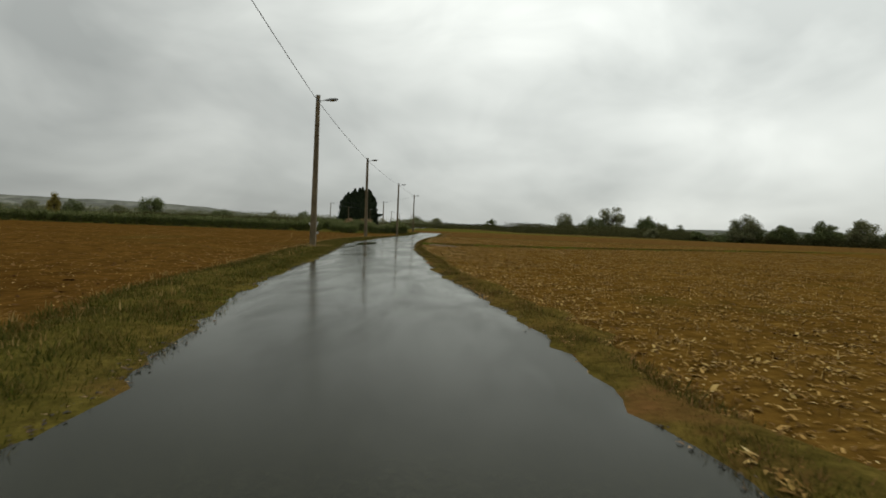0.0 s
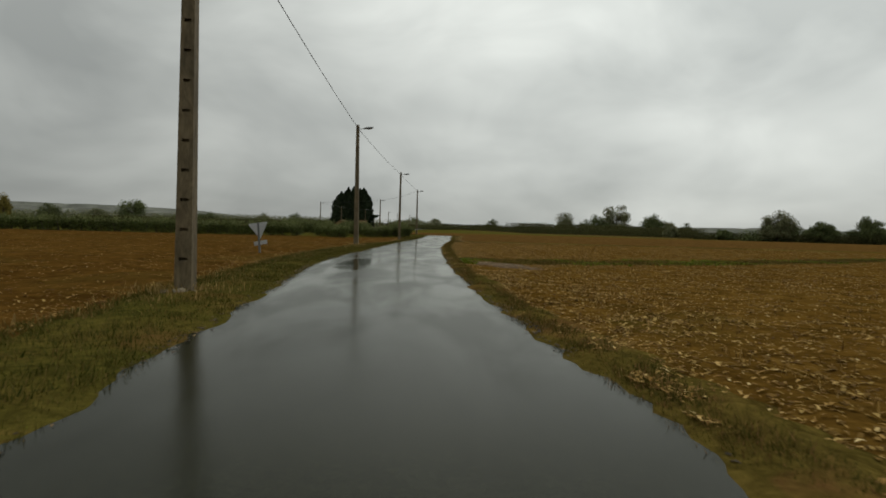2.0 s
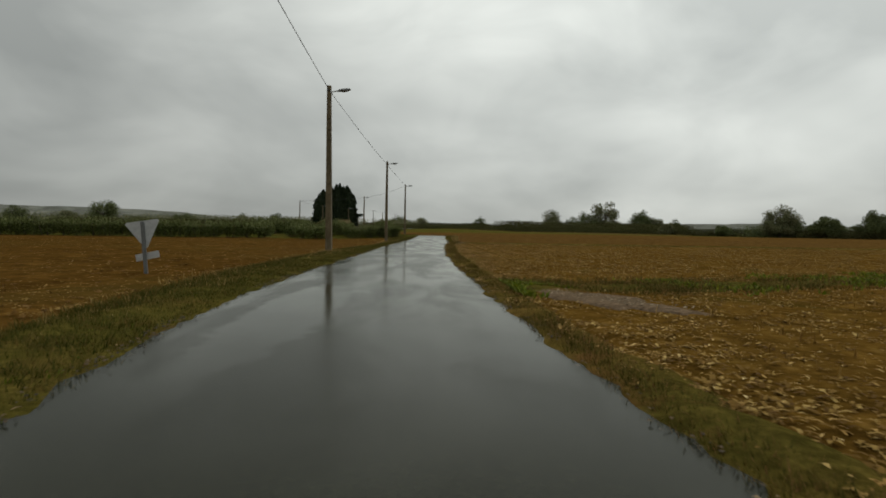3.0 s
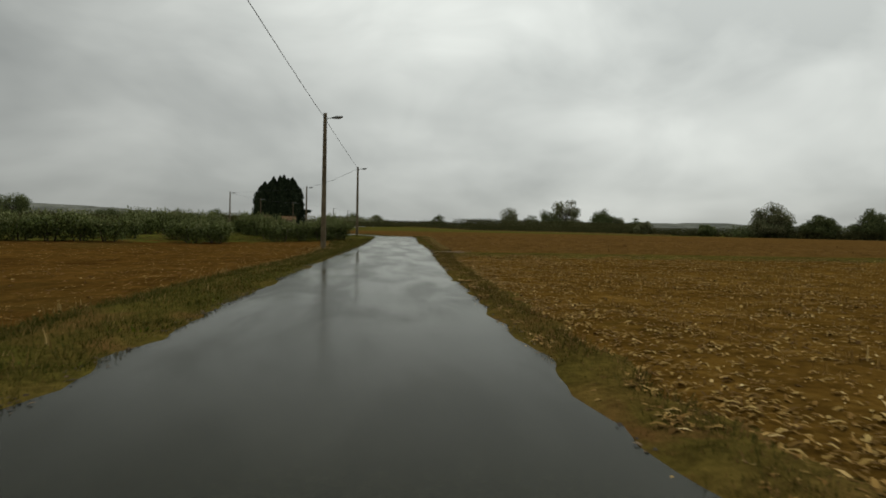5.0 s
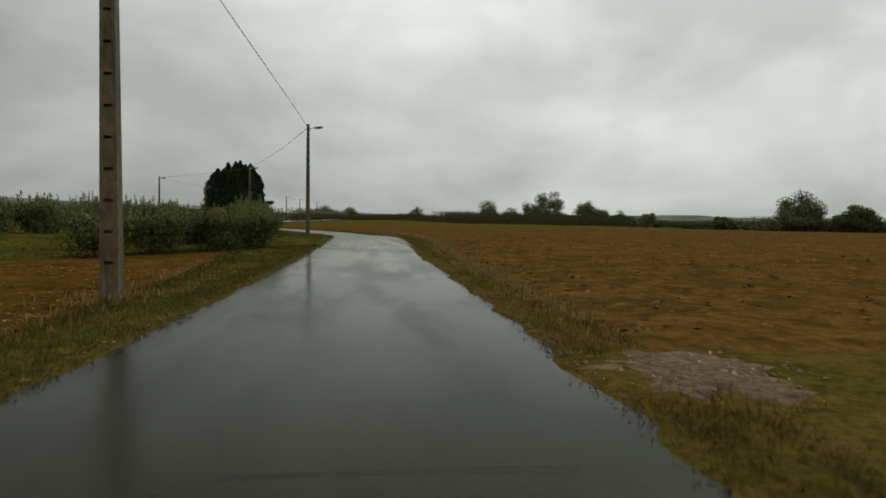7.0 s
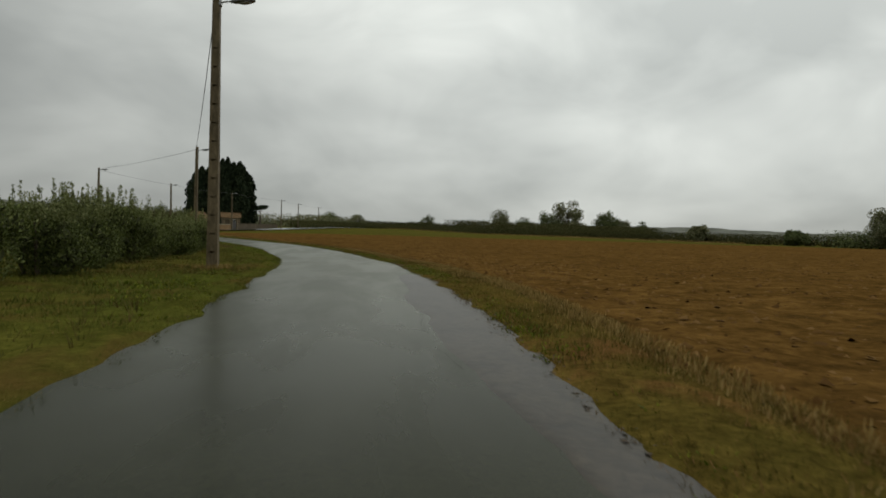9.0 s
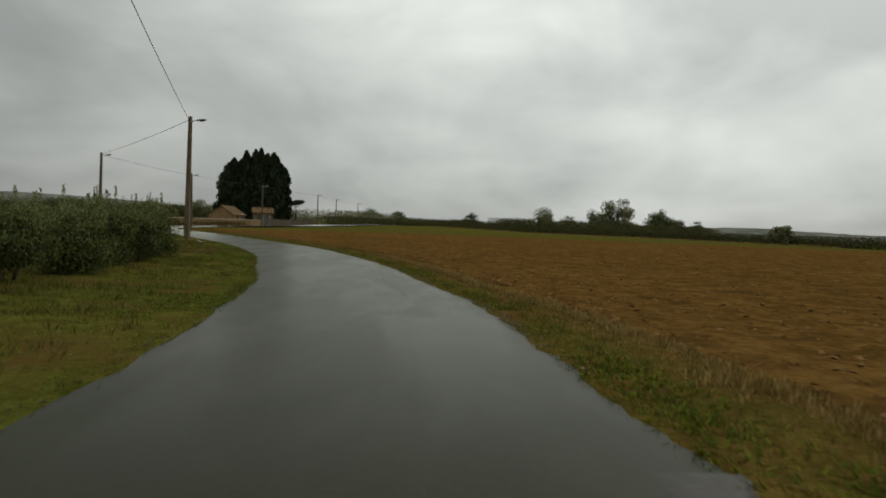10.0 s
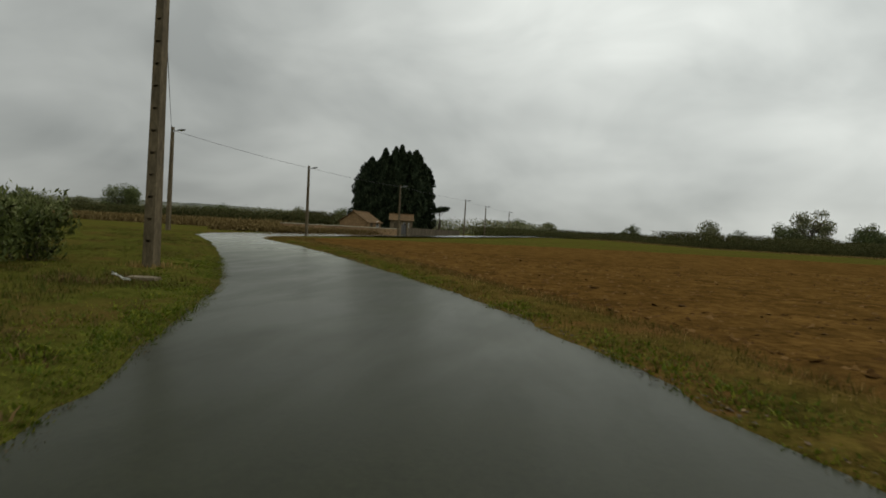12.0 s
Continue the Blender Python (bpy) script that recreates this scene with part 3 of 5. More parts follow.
# a grassed headland between the two fields on the right
grid("field_headland", VERGE, near_far(0, 170, 60), [i / 23 for i in range(24)],
     lambda u, v: (outer(1, 73.4 + v * 5.2) - 0.25 + u, 73.4 + v * 5.2 + 0.8 * hilly(u, v, 0.4, 2.0), 0.06 - 0.05 * max(0, abs(2 * v - 1) - 0.8) / 0.2 - 0.05 * max(0, 1 - 2 * u) + 0.5 * rough(u, v * 8.4, 0.05, 5.0) + ground_z(u, 74 + v * 5)),
     "strip of green grass between two fields", "field")
# a grassed track that runs slantwise across the stubble from the gravelled entrance
TRACK = [(-1.2, 40.6), (1.5, 40.9), (6, 42.4), (11, 44.6), (19, 49.2), (30, 56.2), (48, 66.5), (62, 72.8)]


def on_track(x, y):
    """How far a place lies from the grassed track's middle, in metres."""
    return abs(y - sample(x, TRACK)) * 0.86


def on_gravel(x, y):
    u, v = x - 0.25, y - 38.9
    second = ((x - 0.35) ** 2 + (y - 77.9) ** 2 < 0.7)
    return second or (u * 0.50 - v * 0.866) ** 2 / 1.9 ** 2 + (u * 0.866 + v * 0.50) ** 2 / 0.75 ** 2 < 1.0


def track_point(u, v):
    x = -1.1 + 63 * u ** 1.7
    y = sample(x, TRACK) + (v - 0.5) * (1.7 + 0.7 * hilly(x, 0, 0.4, 5.0) + 0.4 * hilly(x, v, 1.7, 2.0)) / 0.86
    bank = math.sin(math.pi * v)
    return (x, y, -0.02 + 0.13 * bank ** 0.6 + 0.4 * rough(x, y, 0.05, 9.0) * bank + ground_z(x, y))


grid("field_track", VERGE, [i / 139 for i in range(140)], [i / 12 for i in range(13)], track_point,
     "uneven grassed track crossing the stubble field", "track")
# rough grass beyond the left field, behind the bend
def meadow_point(u, v):
    y = 80 + v * 100
    e = sample(y, [(q[1], q[0]) for q in LEFT_EDGE[10:27]])
    x = e + 0.06 + ragged(y, 41.0, 0.12) - u
    sunk = 0.15 * min(1, max(0, hedge_front(e - u) + 0.2 - y)) * min(1, u / 2) * min(1, max(0, (70 - u) / 15))
    return (x, y, (0.075 if u > 0.5 else 0.035 + 0.09 * u) + rough(u, v * 100, 0.09, 11.0) * min(1, u) + ground_z(u, v * 90) - sunk + ditch(x, y))


grid("left_meadow", MEADOW, [0, 0.18, 0.45, 0.8] + [1.2 + i * 1.1 for i in range(110)], [i / 219 for i in range(220)], meadow_point,
     "rough wet grass and weeds inside the bend", "meadow")

# the land itself, one sheet to the horizon
rings = [0, 120, 260, 420, 700, 1200, 2500, 4800]
verts, faces = [], []
for r in rings:
    for k in range(48):
        a = k * math.tau / 48
        verts.append((r * math.cos(a) - 10, r * math.sin(a) + 120, -0.40 if r < 200 else -0.06 if r < 300 else -0.06 + 0.3 * hilly(r * math.cos(a), r * math.sin(a), 0.004, 1.0)))
for i in range(len(rings) - 1):
    for k in range(48):
        faces.append((i * 48 + k, i * 48 + (k + 1) % 48, (i + 1) * 48 + (k + 1) % 48, (i + 1) * 48 + k) if i else (i * 48, 48 + k, 48 + (k + 1) % 48))
tagged(new("ground", mesh_of("ground", verts, faces, FARLAND, True)), "flat farmland of brown and green fields to the horizon", "ground", kind="structure")
# grassland beyond the bare field and round the far stretch of the lane
grid("far_meadow", MEADOW, [i * 6.0 for i in range(70)], [i / 59 for i in range(60)],
     lambda u, v: (-150 + u, 150 + v * 190, 0.0 + 0.03 * hilly(u, v * 190, 0.3, 2.0) + ground_z(u, v * 200)), "green grassland beyond the ploughed field", "meadow")



def hill(name, x0, x1, y, crest, depth, label):
    verts, n = [], 120
    for j in range(4):
        for i in range(n):
            x = x0 + (x1 - x0) * i / (n - 1)
            z = (sample(x, crest) + 5 * hilly(x, y, 0.006, 2.0) + 2.2 * hilly(x, y, 0.03, 4.0)) * (0.0, 1.0, 1.05, 0.0)[j]
            verts.append((x, y + depth * (0, 0.35, 0.6, 1.0)[j], z - (0.3 if j in (0, 3) else 0)))
    faces = [(j * n + i, j * n + i + 1, (j + 1) * n + i + 1, (j + 1) * n + i) for j in range(3) for i in range(n - 1)]
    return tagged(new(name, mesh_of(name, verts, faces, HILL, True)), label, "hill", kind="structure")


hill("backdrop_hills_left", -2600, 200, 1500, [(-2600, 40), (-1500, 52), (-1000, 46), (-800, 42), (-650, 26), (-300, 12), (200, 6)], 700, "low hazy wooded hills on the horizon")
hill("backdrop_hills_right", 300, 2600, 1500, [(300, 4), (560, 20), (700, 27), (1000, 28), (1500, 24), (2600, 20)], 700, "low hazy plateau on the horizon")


# ---- lamp posts and cables ----
def lamp_post():
    """Slotted concrete pole with one lamp on a short arm towards +x."""
    top = 7.62
    root = new("street_lamp")
    bm = bmesh.new()
    cols = [-0.5, -0.25, 0.25, 0.5]
    zs = [-0.4, 0.55]
    while zs[-1] < 6.3:
        zs += [zs[-1] + 0.055, zs[-1] + 0.50]
    zs += [7.0, top]

    def half(z):
        k = max(z, 0) / top
        return (0.145 - 0.055 * k), (0.120 - 0.035 * k)
    lines = []
    for z in zs:
        hx, hy = half(z)
        lines.append([bm.verts.new((c * 2 * hx, -hy, z)) for c in cols] + [bm.verts.new((c * 2 * hx, hy, z)) for c in cols[::-1]])
    slots = []
    for i in range(len(zs) - 1):
        for j in range(8):
            f = bm.faces.new((lines[i][j], lines[i][(j + 1) % 8], lines[i + 1][(j + 1) % 8], lines[i + 1][j]))
            if j in (1, 5) and 0.05 < zs[i + 1] - zs[i] < 0.1:
                slots.append(f)
    bm.faces.new(lines[-1])
    for f in slots:
        n = f.normal.copy() if f.normal.length else Vector((0, -1, 0))
        f.normal_update()
        n = f.normal.copy()
        g = bmesh.ops.extrude_discrete_faces(bm, faces=[f])["faces"][0]
        for q in g.verts:
            q.co -= n * 0.07
    part("pole", bm, CONCRETE, root)
    bm = bmesh.new()
    tube(bm, [(0.06, 0, 7.32), (0.22, 0, 7.36), (0.40, 0, 7.39)], [0.024] * 3, 8)
    box(bm, (0.05, 0.20, 0.16), pose(0.10, 0, 7.32), bevel=0.008)
    part("arm", bm, GALVANISED, root)
    bm = bmesh.new()
    verts = []
    prof = [(0.36, 0.05, 0.045), (0.46, 0.09, 0.075), (0.62, 0.13, 0.095), (0.84, 0.13, 0.085), (0.96, 0.10, 0.06), (1.0, 0.05, 0.03)]
    lines = []
    for x, hy, hz in prof:
        z = 7.37 + (x - 0.36) * 0.13
        lines.append([bm.verts.new((x, hy * math.cos(a), z + hz * max(math.sin(a), -0.35))) for a in [k * math.tau / 12 for k in range(12)]])
    for r0, r1 in zip(lines, lines[1:]):
        for k in range(12):
            bm.faces.new((r0[k], r1[k], r1[(k + 1) % 12], r0[(k + 1) % 12]))
    bm.faces.new(lines[0])
    bm.faces.new(lines[-1][::-1])
    head = part("lamp_head", bm, LAMPGREY, root, smooth=True)
    bm = bmesh.new()
    got = bmesh.ops.create_uvsphere(bm, u_segments=12, v_segments=6, radius=1)["verts"]
    for q in got:
        q.co = Vector((0.74 + q.co.x * 0.2, q.co.y * 0.10, 7.385 + q.co.x * 0.026 + q.co.z * 0.05))
    part("lens", bm, GLASS, head, "clear curved lamp lens", True)
    for s in (-1, 1):
        bm = bmesh.new()
        tube(bm, [(-0.02, s * 0.07, 7.40), (-0.02, s * 0.15, 7.40), (-0.02, s * 0.15, 7.44)], [0.014] * 3, 6)
        tube(bm, [(-0.02, s * 0.15, 7.36), (-0.02, s * 0.15, 7.40), (-0.02, s * 0.15, 7.45)], [0.03, 0.038, 0.02], 8)
        part("cable_hook", bm, DARKIRON, root)
    return tagged(root, "slotted concrete street lamp post with a small grey lamp head", "street lamp", "street lamps along the lane")


POLES = [(-4.2, 1.0, 0.0), (-6.35, 28.97, 0.05), (-7.15, 56.0, 0.15), (-6.12, 83.78, -0.10), (-5.14, 113.87, -0.05), (-14.43, 146.76, 0.10),
         (-33.02, 173.52, 0.12), (-30.56, 193.31, -0.25), (-26.13, 216.04, -0.2), (-20.91, 249.06, -0.26), (-18.59, 267.97, -0.58), (-14.48, 292.69, -0.85)]
TURNS = [0, 2, -3, 1, 0, -4, 3, -3, 2, 0, 0, 0]
LEANS = [0, 0.4, -0.3, 0.2, 0, 0.5, 0.6, -0.4, 0, 0.3, 0, 0]
first_post = lamp_post()
first_post.matrix_basis = pose(*POLES[0], 0, 0, 0)
for (px, py, pz), turn, lean in zip(POLES[1:], TURNS[1:], LEANS[1:]):
    copy_thing(first_post, pose(px, py, pz, 0, lean, turn))

for a, b in zip(POLES, POLES[1:]):
    p0, p1 = Vector((a[0] - 0.02, a[1], a[2] + 7.40)), Vector((b[0] - 0.02, b[1], b[2] + 7.40))
    bm = bmesh.new()
    pts = []
    for i in range(17):
        u = i / 16
        q = p0.lerp(p1, u)
        q.z -= 0.13 * 4 * u * (1 - u)
        pts.append(q)
    tube(bm, pts, [0.014] * 17, 6)
    me = bpy.data.meshes.new("overhead_cable")
    bm.to_mesh(me)
    bm.free()
    me.materials.append(CABLE)
    tagged(new("overhead_cable", me), "thin black overhead cable sagging between two lamp posts", "cable", "cables between the lamp posts")


# ---- a small triangular sign seen from behind ----
def triangle_sign(m):
    """The plates hang on the far side of a folded steel post."""
    root = new("road_sign")
    bm = bmesh.new()
    for dx, dy, w, d in ((0, 0, 0.074, 0.006), (-0.034, 0.02, 0.006, 0.04), (0.034, 0.02, 0.006, 0.04)):
        box(bm, (w, d, 1.62), pose(dx, dy, 0.49))
    part("post", bm, POSTGREY, root)
    bm = bmesh.new()
    ring = []
    for cx, cz in ((-0.35, 1.29), (0.35, 1.29), (0, 0.70)):
        d = Vector((cx, 0, cz)) - Vector((0, 0, 1.09))
        side = Vector((-d.z, 0, d.x)).normalized() * 0.032
        inset = d.normalized() * 0.016
        ring += [Vector((cx, 0, cz)) + side, Vector((cx, 0, cz)) + inset, Vector((cx, 0, cz)) - side]
    f = bm.faces.new([bm.verts.new((q.x, 0.048, q.z)) for q in ring])
    got = bmesh.ops.extrude_face_region(bm, geom=[f])["geom"]
    for q in [g for g in got if isinstance(g, bmesh.types.BMVert)]:
        q.co.y += 0.014
    bmesh.ops.recalc_face_normals(bm, faces=bm.faces)
    bmesh.ops.rotate(bm, verts=bm.verts, cent=(0, 0, 1.1), matrix=Matrix.Rotation(radians(-5), 3, "Y"))
    part("plate", bm, SIGNBACK, root, "pale bare-metal back of a downward triangle")
    bm = bmesh.new()
    box(bm, (0.52, 0.014, 0.155), pose(0.05, 0.052, 0.50, 0, -8, 0), bevel=0.004)
    part("lower_plate", bm, SIGNBACK, root, "small pale rectangular plate, hung askew")
    for z in (0.50, 0.92, 1.18):
        bm = bmesh.new()
        box(bm, (0.12, 0.012, 0.03), pose(0, 0.043, z), bevel=0.003)
        for dx in (-0.05, 0.05):
            box(bm, (0.016, 0.02, 0.016), pose(dx, 0.035, z), bevel=0.003)
        part("bracket", bm, GALVANISED, root)
    root.matrix_basis = m
    return tagged(root, "low triangular road sign leaning askew, seen from its pale back", "road sign")


triangle_sign(pose(-9.2, 42.5, 0.0, 0, -4, 6))


# ---- shrubs and trees ----
def blob_points(rng, n, lobes, shell=0.45):
    """Points with outward normals in a set of overlapping lobes (centre, radii)."""
    vol = np.array([r[0] * r[1] * r[2] for _, r in lobes]) ** (2 / 3)
    which = rng.choice(len(lobes), n, p=vol / vol.sum())
    d = rng.normal(size=(n, 3))
    d /= np.linalg.norm(d, axis=1, keepdims=True)
    k = (1 - shell * rng.random(n) ** 1.6)[:, None]
    c = np.array([lobes[i][0] for i in which])
    r = np.array([lobes[i][1] for i in which])
    return c + d * r * k, d


def limbs(bm, rng, height, radius, spread, count, fork=0.35):
    tube(bm, [(0, 0, -0.3), (0.02 * height, 0, height * fork * 0.5), (0, 0.01 * height, height * fork), (0.02 * height, 0, height * 0.75)],
         [radius * 1.25, radius, radius * 0.8, radius * 0.3], 8)
    for i in range(count):
        a = i * 2.4 + rng.random()
        z0 = height * (fork * 0.7 + 0.3 * rng.random())
        e = Vector((math.cos(a) * spread, math.sin(a) * spread, z0 + height * (0.18 + 0.3 * rng.random())))
        s = Vector((0, 0, z0))
        mid = s.lerp(e, 0.5) + Vector((0, 0, -0.03 * height))
        tube(bm, [s, mid, e], [radius * 0.5, radius * 0.33, radius * 0.1], 6)


def olive_bush(seed, h, w, n=2600, leaf=1.0):
    rng = np.random.default_rng(seed)
    root = new("olive_bush")
    for i in range(3):
        a = i * 2.09 + rng.random()
        bm = bmesh.new()
        tube(bm, [(0.08 * math.cos(a), 0.08 * math.sin(a), -0.15), (0.2 * w * math.cos(a), 0.2 * w * math.sin(a), 0.4 * h), (0.24 * w * math.cos(a), 0.24 * w * math.sin(a), 0.62 * h)],
             [0.022, 0.015, 0.005], 6)
        part("stem", bm, BARK, root)
    lobes = []
    for i in range(9):
        a = rng.random() * math.tau
        d = 0.30 * w * rng.random() ** 0.5
        z = h * (0.17 + 0.50 * rng.random())
        lobes.append(((d * math.cos(a), d * math.sin(a), z), (w * (0.22 + 0.10 * rng.random()), w * (0.22 + 0.10 * rng.random()), h * (0.22 + 0.06 * rng.random()))))
    c, d = blob_points(rng, n, lobes, 0.55)
    # upright young shoots along the top, paler than the rest; inner leaves darkened as shade
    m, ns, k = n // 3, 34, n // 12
    ang, base = rng.random(m) * math.tau, rng.integers(0, ns, m)
    sx, sy, sh = rng.random(ns) * math.tau, w * 0.40 * rng.random(ns) ** 0.5, 0.2 + 0.8 * rng.random(ns) ** 1.5
    top = h * (0.62 + (0.12 + 0.36 * sh[base]) * rng.random(m))
    slim = 0.035 * (1.25 - top / h)
    c2 = np.stack([sy[base] * np.cos(sx[base]) + slim * rng.normal(size=m), sy[base] * np.sin(sx[base]) + slim * rng.normal(size=m), top], 1)
    d2 = np.stack([np.cos(ang), np.sin(ang), 0.3 * np.ones(m)], 1)
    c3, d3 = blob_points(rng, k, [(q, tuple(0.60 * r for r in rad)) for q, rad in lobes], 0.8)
    c, d = np.concatenate([c, c2, c3]), np.concatenate([d, d2, d3])
    c[:, 2] = np.maximum(c[:, 2], 0.03)
    up = np.tile([0, 0, 1.0], (len(c), 1)) + 0.6 * d
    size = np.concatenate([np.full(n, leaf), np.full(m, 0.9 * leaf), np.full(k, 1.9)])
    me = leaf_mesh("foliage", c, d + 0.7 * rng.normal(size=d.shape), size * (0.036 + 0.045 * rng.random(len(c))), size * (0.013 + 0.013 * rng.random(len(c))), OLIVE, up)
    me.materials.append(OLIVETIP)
    me.materials.append(INNER_SHADE)
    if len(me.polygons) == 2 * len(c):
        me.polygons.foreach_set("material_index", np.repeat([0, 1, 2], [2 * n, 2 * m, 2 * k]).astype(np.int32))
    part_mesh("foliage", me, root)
    return tagged(root, "dense grey-green olive bush with pale upright shoots", "bush", "olive bushes at the field's edge")


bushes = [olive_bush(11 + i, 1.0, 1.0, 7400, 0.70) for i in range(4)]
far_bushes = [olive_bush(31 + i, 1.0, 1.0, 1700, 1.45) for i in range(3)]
spots = []
rng = random.Random(5)
x = -5.9
while x > -98:
    if not any(abs(x - g) < 0.9 for g in (-11.8, -16.6)):
        far = min(1, max(0, (-10 - x) / 15))
        spots.append((x, hedge_front(x) + 0.7 + rng.uniform(-0.2, 0.2), rng.uniform(1.42, 1.62) + 0.18 * far, rng.uniform(2.2, 2.6)))
    x -= rng.uniform(1.15, 1.45)
# a second row behind the first
x = -8.5
while x > -60:
    spots.append((x, hedge_front(x) + 5.5 + rng.uniform(-0.4, 0.4), rng.uniform(1.35, 1.65), rng.uniform(2.0, 2.6)))
    x -= rng.uniform(2.2, 3.0)
# the block's side along the lane
y = 101.0
while y < 131.6:
    spots.append((sample(y, [(100, -6.8), (108, -7.6), (117, -8.8), (123, -9.4), (131, -10.1)]) + rng.uniform(-0.3, 0.2), y, rng.uniform(1.75, 2.3), rng.uniform(2.1, 2.6)))
    y += rng.uniform(2.0, 2.7)
for k in range(26):
    spots.append((rng.uniform(-24, -12), rng.uniform(99, 126), rng.uniform(1.7, 2.2), rng.uniform(2.2, 2.7)))
# a looser group behind the bend
spots += [(-16.1, 140.2, 1.75, 2.1), (-15.9, 142.3, 1.6, 2.0), (-16.9, 144.5, 1.75, 2.2), (-17.5, 146.5, 1.7, 2.2), (-19.0, 141.4, 1.8, 2.3), (-19.6, 145.4, 1.75, 2.4),
          (-21.6, 143.2, 1.8, 2.4), (-20.6, 148.9, 1.8, 2.3), (-23.4, 146.4, 1.8, 2.4), (-26.6, 150.6, 1.8, 2.4)]
spots.sort(key=lambda s: math.hypot(s[0] + 3, (s[1] - 116) * 0.7))
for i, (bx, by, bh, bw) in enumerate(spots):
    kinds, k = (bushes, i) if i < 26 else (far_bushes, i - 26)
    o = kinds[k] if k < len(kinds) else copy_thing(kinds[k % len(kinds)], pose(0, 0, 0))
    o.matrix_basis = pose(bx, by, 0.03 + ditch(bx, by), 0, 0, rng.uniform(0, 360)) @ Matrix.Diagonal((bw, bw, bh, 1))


def broad_tree(seed, h, w, n, mat, name="tree", sparse=False, leaf=0.5):
    rng = np.random.default_rng(seed)
    root = new(name)
    bm = bmesh.new()
    limbs(bm, rng, h, 0.035 * h, w * 0.34, 8)
    part("trunk", bm, BARK, root)
    lobes = []
    for i in range(26):
        a, d = rng.random() * math.tau, 0.36 * w * rng.random() ** 0.5
        z = h * (0.13 + 0.69 * (1 if i == 0 else rng.random()) * (1 - 0.6 * d / (0.36 * w)))
        s = 0.55 if sparse else 1.0
        lobes.append(((d * math.cos(a), d * math.sin(a), z), (w * s * (0.12 + 0.10 * rng.random()), w * s * (0.12 + 0.10 * rng.random()), h * s * (0.09 + 0.09 * rng.random()))))
    c, d = blob_points(rng, n, lobes, 0.95)
    c[:, 2] *= h / np.percentile(c[:, 2], 99.6)
    part_mesh("crown", leaf_mesh("crown", c, d + 0.8 * rng.normal(size=d.shape), leaf * (0.6 + 0.8 * rng.random(n)), leaf * (0.4 + 0.5 * rng.random(n)), mat), root)
    return root


def cypress(seed, h, w, n=7000):
    rng = np.random.default_rng(seed)
    root = new("cypress_tree")
    bm = bmesh.new()
    tube(bm, [(0, 0, -0.3), (0, 0, h * 0.4), (0, 0, h * 0.9)], [0.25, 0.18, 0.03], 8)
    part("trunk", bm, BARK, root)
    t = rng.random(n) ** 0.85
    prof = np.interp(t, [0, 0.06, 0.25, 0.55, 0.78, 0.9, 1.0], [0.8, 1.0, 1.05, 1.04, 0.86, 0.58, 0.05])
    a = rng.random(n) * math.tau
    lump = 1 + 0.26 * np.sin(3 * a + 9 * t + seed) + 0.20 * np.sin(5 * a - 23 * t + 2 * seed) + 0.10 * np.sin(9 * a + 41 * t)
    r = w / 2 * prof * lump * (1.08 - 0.55 * rng.random(n) ** 1.4)
    c = np.stack([r * np.cos(a), r * np.sin(a), h * t], 1)
    d = np.stack([np.cos(a), np.sin(a), 0.25 * np.ones(n)], 1)
    up = np.tile([0, 0, 1.0], (n, 1)) + 0.45 * d
    part_mesh("crown", leaf_mesh("crown", c, d + 0.6 * rng.normal(size=d.shape), 0.5 + 0.65 * rng.random(n), 0.22 + 0.28 * rng.random(n), CYPRESS, up), root)
    return tagged(root, "tall dark green cypress in a tight clump", "tree", "cypresses by the farm")


for i, (tx, ty, th, tw) in enumerate([(-40.0, 244, 13.6, 4.4), (-38.7, 242.6, 15.6, 4.2), (-37.2, 245.5, 16.3, 4.6), (-35.9, 242.0, 17.3, 2.6), (-34.6, 245, 15.4, 5.0), (-33.9, 242.0, 17.6, 2.4),
                                      (-31.6, 243.5, 17.0, 3.8), (-32.6, 241.6, 17.9, 2.2), (-30.2, 243.5, 17.2, 3.6), (-29.2, 246.5, 15.0, 3.8), (-36.0, 249, 14.8, 6.0), (-38.8, 247.5, 14.0, 4.6), (-31.4, 248, 15.2, 5.0)]):
    cypress(40 + i, th - 1.3, tw).matrix_basis = pose(tx, ty, 0, 0, 0, 40 * i)

# single trees in the hedgerows and round the fields
TREES = [(-168, 335, 12.5, 17, 1), (-215, 338, 9.8, 15, 1), (-245, 345, 9.0, 16, 0), (-128, 338, 7.0, 14, 1),
         (-190, 340, 7.6, 14, 0), (-270, 345, 9.5, 18, 1), (-100, 345, 7.5, 14, 0), (-82, 350, 8.0, 13, 1), (-300, 350, 9.5, 20, 0),
         (106, 198, 9.4, 11, 0), (115, 191, 6.2, 10, 1), (124, 184, 7.8, 11, 1), (133, 177, 8.4, 12, 0), (97, 214, 3.4, 6, 1),
         (142, 171, 8.8, 14, 1), (152, 163, 9.0, 15, 0), (165, 154, 8.6, 15, 1), (128, 186, 6.5, 12, 1), (147, 172, 7.0, 13, 1), (110, 200, 6.0, 11, 1), (90, 240, 4.4, 7, 0),
         (153, 507, 24.5, 30, 0), (137, 503, 16, 20, 1), (186, 510, 18.5, 22, 1), (200, 514, 13, 16, 0), (219, 520, 12, 15, 1),
         (178, 806, 28, 36, 0), (205, 800, 19, 28, 1), (40, 440, 9, 11, 1), (-2, 430, 8, 14, 0), (-17, 420, 9, 15, 1)]
